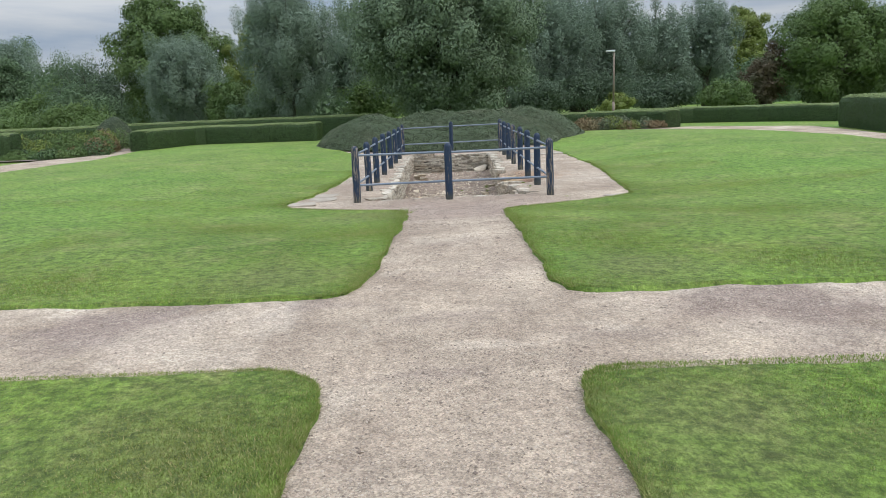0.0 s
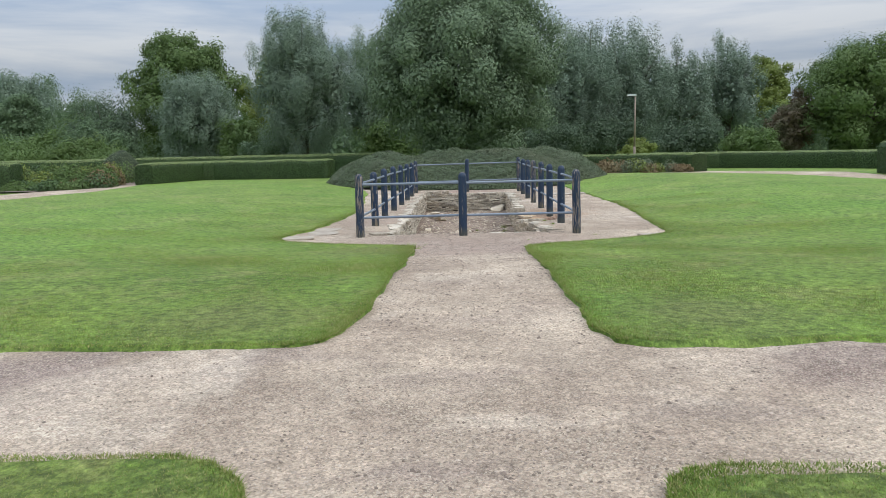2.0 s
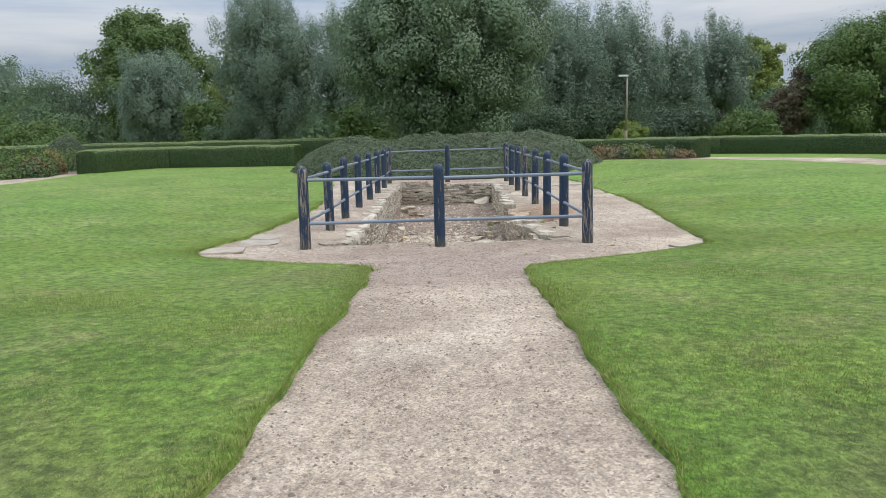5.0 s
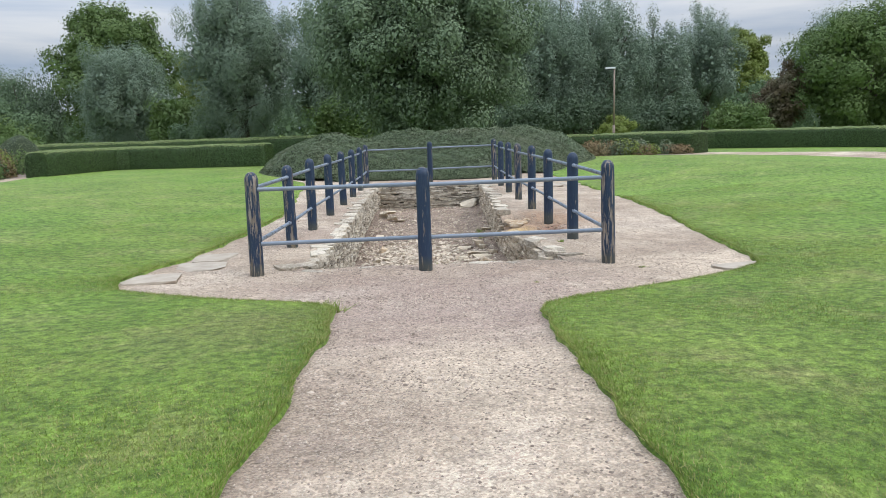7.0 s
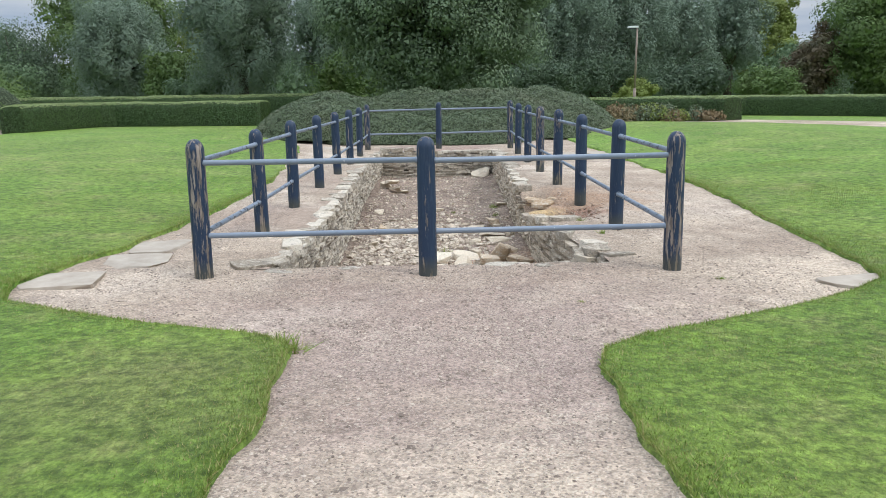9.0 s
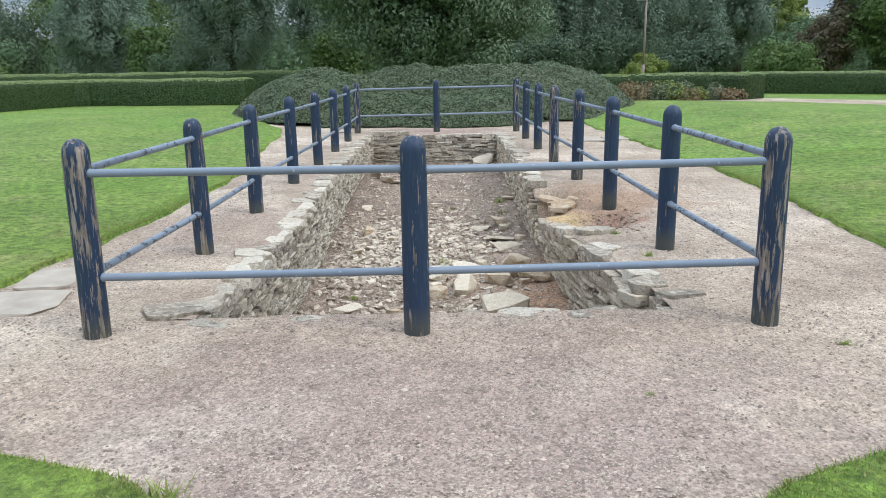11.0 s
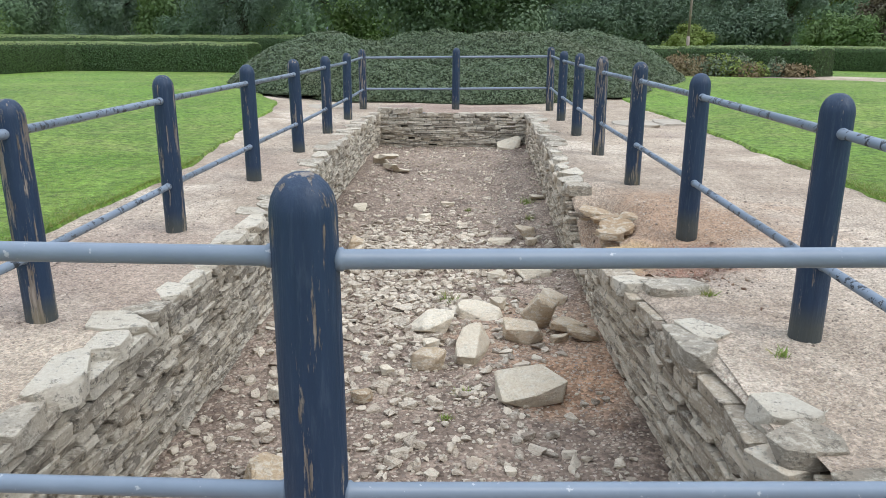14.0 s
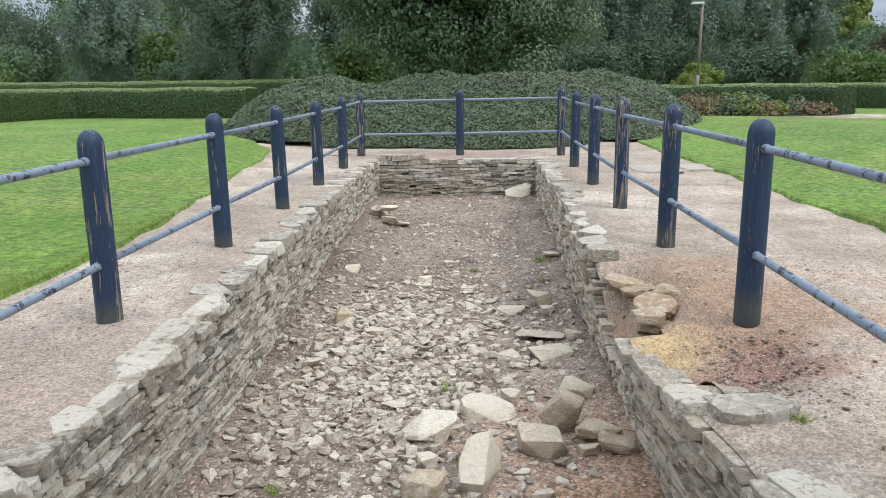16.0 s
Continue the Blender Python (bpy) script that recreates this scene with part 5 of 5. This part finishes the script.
# the soil between the gravel and the stones of both long walls, sunk where the east wall has fallen
for inner, edge, name, label in ((west_x, PIT_X0 - 0.03, "soil_rim", "trodden gravel soil behind the rim stones"), (east_x, PIT_X1 + 0.03, "soil_bank", "bare ochre soil where the stone wall has collapsed")):
    ys = np.linspace(13.86 if inner is west_x else 14.46, 25.24, 170)
    verts, faces, cols = [], [], 9
    for y in ys:
        low = (float(east_top(y)) if inner is east_x else 0.0) - 0.012
        a = float(inner(y, low)) + (0.06 if inner is east_x else -0.06)
        b = max(a + 0.02, edge + 0.05) if inner is east_x else min(a - 0.02, edge - 0.05)
        rim = float(gravel_z(b, y))
        lip_z = min(float(gravel_z(a, y)), low)
        for u in np.linspace(0, 1, cols):
            x = a + (b - a) * u
            z = lip_z + (rim - lip_z) * u ** (0.8 if low < -0.1 else 0.3) + (0.0 if u in (0.0, 1.0) else 0.003 * float(wave(x, y, 19.0, 23)))
            verts.append((x, y, z + (0.004 if u < 1 else -0.006)))
    for j in range(len(ys) - 1):
        for i in range(cols - 1):
            faces.append((j * cols + i, j * cols + i + 1, (j + 1) * cols + i + 1, (j + 1) * cols + i))
    tagged(new(name, mesh_from(name, verts, faces, M_GRAVEL)), label, "ground", kind="structure")

# rubble and pebbles
mats = []
for _ in range(4800):
    y = 14.1 + 11.0 * rs.random() ** 1.35
    x = rs.uniform(-1.2, 1.25)
    heap = math.exp(-((x + 0.25) / 0.55) ** 2 - ((y - 18.6) / 1.3) ** 2)
    if rs.random() < 0.35:
        x, y = rs.gauss(-0.3, 0.5), rs.gauss(18.5, 1.1)
    if not float(west_x(y)) + 0.02 < x < float(east_x(y)) - 0.02 or y < 14.1:
        continue
    if x > 0.75 and 15.5 < y < 18.6 and rs.random() < 0.6:
        continue
    s = rs.choice((rs.uniform(0.018, 0.04), rs.uniform(0.025, 0.055), rs.uniform(0.04, 0.085), rs.uniform(0.06, 0.13) * (0.6 + 0.5 * heap)))
    if y > 20.5:
        s *= 0.75
    mats.append((rs.randrange(12), Matrix.LocRotScale((x, y, float(floor_z(x, y)) + s * 0.13), Euler((rs.gauss(0, 0.22), rs.gauss(0, 0.22), rs.uniform(0, 6.3))), (s * rs.uniform(1.0, 1.7), s, s * rs.uniform(0.3, 0.65)))))
tagged(new("rubble", joined("rubble", CHIPS, mats, M_RUBBLE)), "small broken limestone rubble strewn over the pit floor", "rubble", kind="stuff")


def pebble(name, seed):
    r = random.Random(seed)
    v = [tuple(c * r.uniform(0.35, 0.62) for c in p) for p in ((1, 0, 0), (0, 1, 0), (-1, 0, 0), (0, -1, 0), (0, 0, 1), (0, 0, -1))]
    return mesh_from(name, v, [(0, 1, 4), (1, 2, 4), (2, 3, 4), (3, 0, 4), (1, 0, 5), (2, 1, 5), (3, 2, 5), (0, 3, 5)], M_PEBBLE)


PEBBLES = [pebble("pebble", s) for s in range(8)]
mats = []
for y0, y1, x0, x1, count in ((1.8, 4.5, -0.9, 1.0, 3800), (3.9, 6.0, -3.2, 3.4, 4200), (6.0, 10.0, -0.65, 0.85, 5000), (9.5, 12.5, -0.9, 1.1, 5200), (11.9, 13.9, -2.6, 2.9, 9000), (13.9, 18.5, -2.5, -1.6, 3600), (13.9, 18.5, 1.6, 3.3, 5200), (18.5, 25, -2.4, -1.55, 1500), (18.5, 25, 1.5, 3.4, 2000)):
    for _ in range(int(count * (1.35 if 9 < y0 < 12 else 0.9))):
        x, y = rs.uniform(x0, x1), rs.uniform(y0, y1)
        s0 = rs.choice((0.005, 0.007, 0.009, 0.012, 0.016)) * rs.uniform(0.7, 1.2) * (rs.uniform(1.3, 2.2) if rs.random() < 0.03 else 1.0)
        mats.append((rs.randrange(8), Matrix.LocRotScale((x, y, 0), Euler((0, 0, rs.uniform(0, 6.3))), (s0 * 1.3, s0, s0 * 0.7))))
heights = gravel_z(np.array([m.translation.x for _, m in mats]), np.array([m.translation.y for _, m in mats]))
for (_, m), z in zip(mats, heights):
    m.translation.z = float(z) + 0.001
tagged(new("pebbles", joined("pebbles", PEBBLES, mats, M_PEBBLE)), "small loose pebbles scattered on the gravel path", "pebbles", kind="stuff")
mats = []
for _ in range(7000):
    x, y = rs.uniform(-1.34, 1.2), 14.1 + 11.0 * rs.random() ** 1.2
    s0 = rs.uniform(0.008, 0.026)
    mats.append((rs.randrange(8), Matrix.LocRotScale((x, y, float(floor_z(x, y))), Euler((0, 0, rs.uniform(0, 6.3))), (s0 * 1.4, s0, s0 * 0.6))))
tagged(new("stone_chips", joined("stone_chips", PEBBLES, mats, M_PEBBLE)), "fine stone chips trodden into the pit floor", "stone chips", kind="stuff")
mats = []
for _ in range(520):
    x, y = rs.gauss(1.66, 0.14), rs.gauss(16.62, 0.24)
    if x < 1.4 or 1.70 < x and 16.95 < y < 17.3:
        continue
    s0 = rs.uniform(0.006, 0.03) * rs.uniform(0.5, 1.0)
    mats.append((rs.randrange(10), Matrix.LocRotScale((x, y, float(gravel_z(x, y)) + s0 * 0.12), Euler((rs.gauss(0, 0.3), rs.gauss(0, 0.3), rs.uniform(0, 6.3))), (s0 * 1.3, s0, s0 * 0.7))))
tagged(new("soil_clods", joined("soil_clods", CHIPS, mats, M_CLOD)), "crumbled reddish soil clods beside the collapsed wall", "soil", kind="stuff")

# grass tufts
for x, y, pit, s in ((0.16, 17.85, True, 1.0), (1.02, 21.2, True, 1.0), (1.0, 20.4, True, 0.7), (0.3, 16.2, True, 0.5), (0.2, 15.9, True, 0.4), (-0.7, 16.6, True, 0.5), (1.55, 15.9, False, 0.5), (0.3, 20.9, True, 0.5), (1.0, 12.75, False, 0.22), (-0.70, 11.86, False, 1.0), (-0.78, 11.98, False, 0.9), (2.1, 13.3, False, 0.3), (1.62, 15.1, False, 0.4)):
    z0 = float(floor_z(x, y)) if pit else float(gravel_z(x, y))
    k = 90
    root = np.concatenate([rng.normal(0, 0.035 * s, (k, 2)), np.full((k, 1), -0.01)], axis=1)
    tip = root + np.concatenate([rng.normal(0, 0.05 * s, (k, 2)), rng.uniform(0.03, 0.11, (k, 1)) * s], axis=1)
    wv = rng.normal(0, 0.003, (k, 3)) * np.array([1, 1, 0])
    thing("grass_tuft", "small green tuft of grass growing between the stones", "grass tuft", "grass tufts", (x, y, z0), mesh_fast("grass_tuft", np.stack([root - wv, root + wv, tip], axis=1).reshape(-1, 3), 3, M_BLADE))

# ---- pit walls, stone by stone ----
build_wall("wall_west", backing("wall_west", west_x, 13.9, 25.4, 0.45, lambda y: 0.0), courses(west_x, 13.9, 25.25, lambda y: -0.005, 1), "dry stone wall of thin grey limestone courses", lambda y: abs(y - 17))
build_wall("wall_east", backing("wall_east", east_x, 13.9, 25.4, 0.32, lambda y: float(east_top(y)) - 0.09), courses(east_x, 13.9, 25.25, east_top, 2), "partly collapsed dry stone wall of thin brownish limestone courses", lambda y: abs(y - 17), WALL_BROWN)


def turned(poses, y_wall):
    """The stones of a wall along y, laid along x instead."""
    m = Matrix.Translation((0, y_wall, 0)) @ pose(0, 0, 0, 0, 0, 90)
    return [(a, m @ p) for a, p in poses]


bm = bmesh.new()
box(bm, -1.7, 1.7, 25.30, 25.62, -1.1, -0.06)
build_wall("wall_north", mesh_bm("wall_north", bm, M_BACK), turned(courses(lambda v, z=0.0: 0.0001, -1.35, 1.35, lambda v: -0.025, 3), 25.20), "end wall of stacked flat limestone", abs)
bm = bmesh.new()
box(bm, -1.7, 1.7, 13.53, 13.87, -1.1, -0.05)
build_wall("wall_south", mesh_bm("wall_south", bm, M_BACK), turned(courses(lambda v, z=0.0: -0.0001, -1.45, 1.3, lambda v: -0.03, 4), 13.93), "end wall of stacked flat limestone", abs)
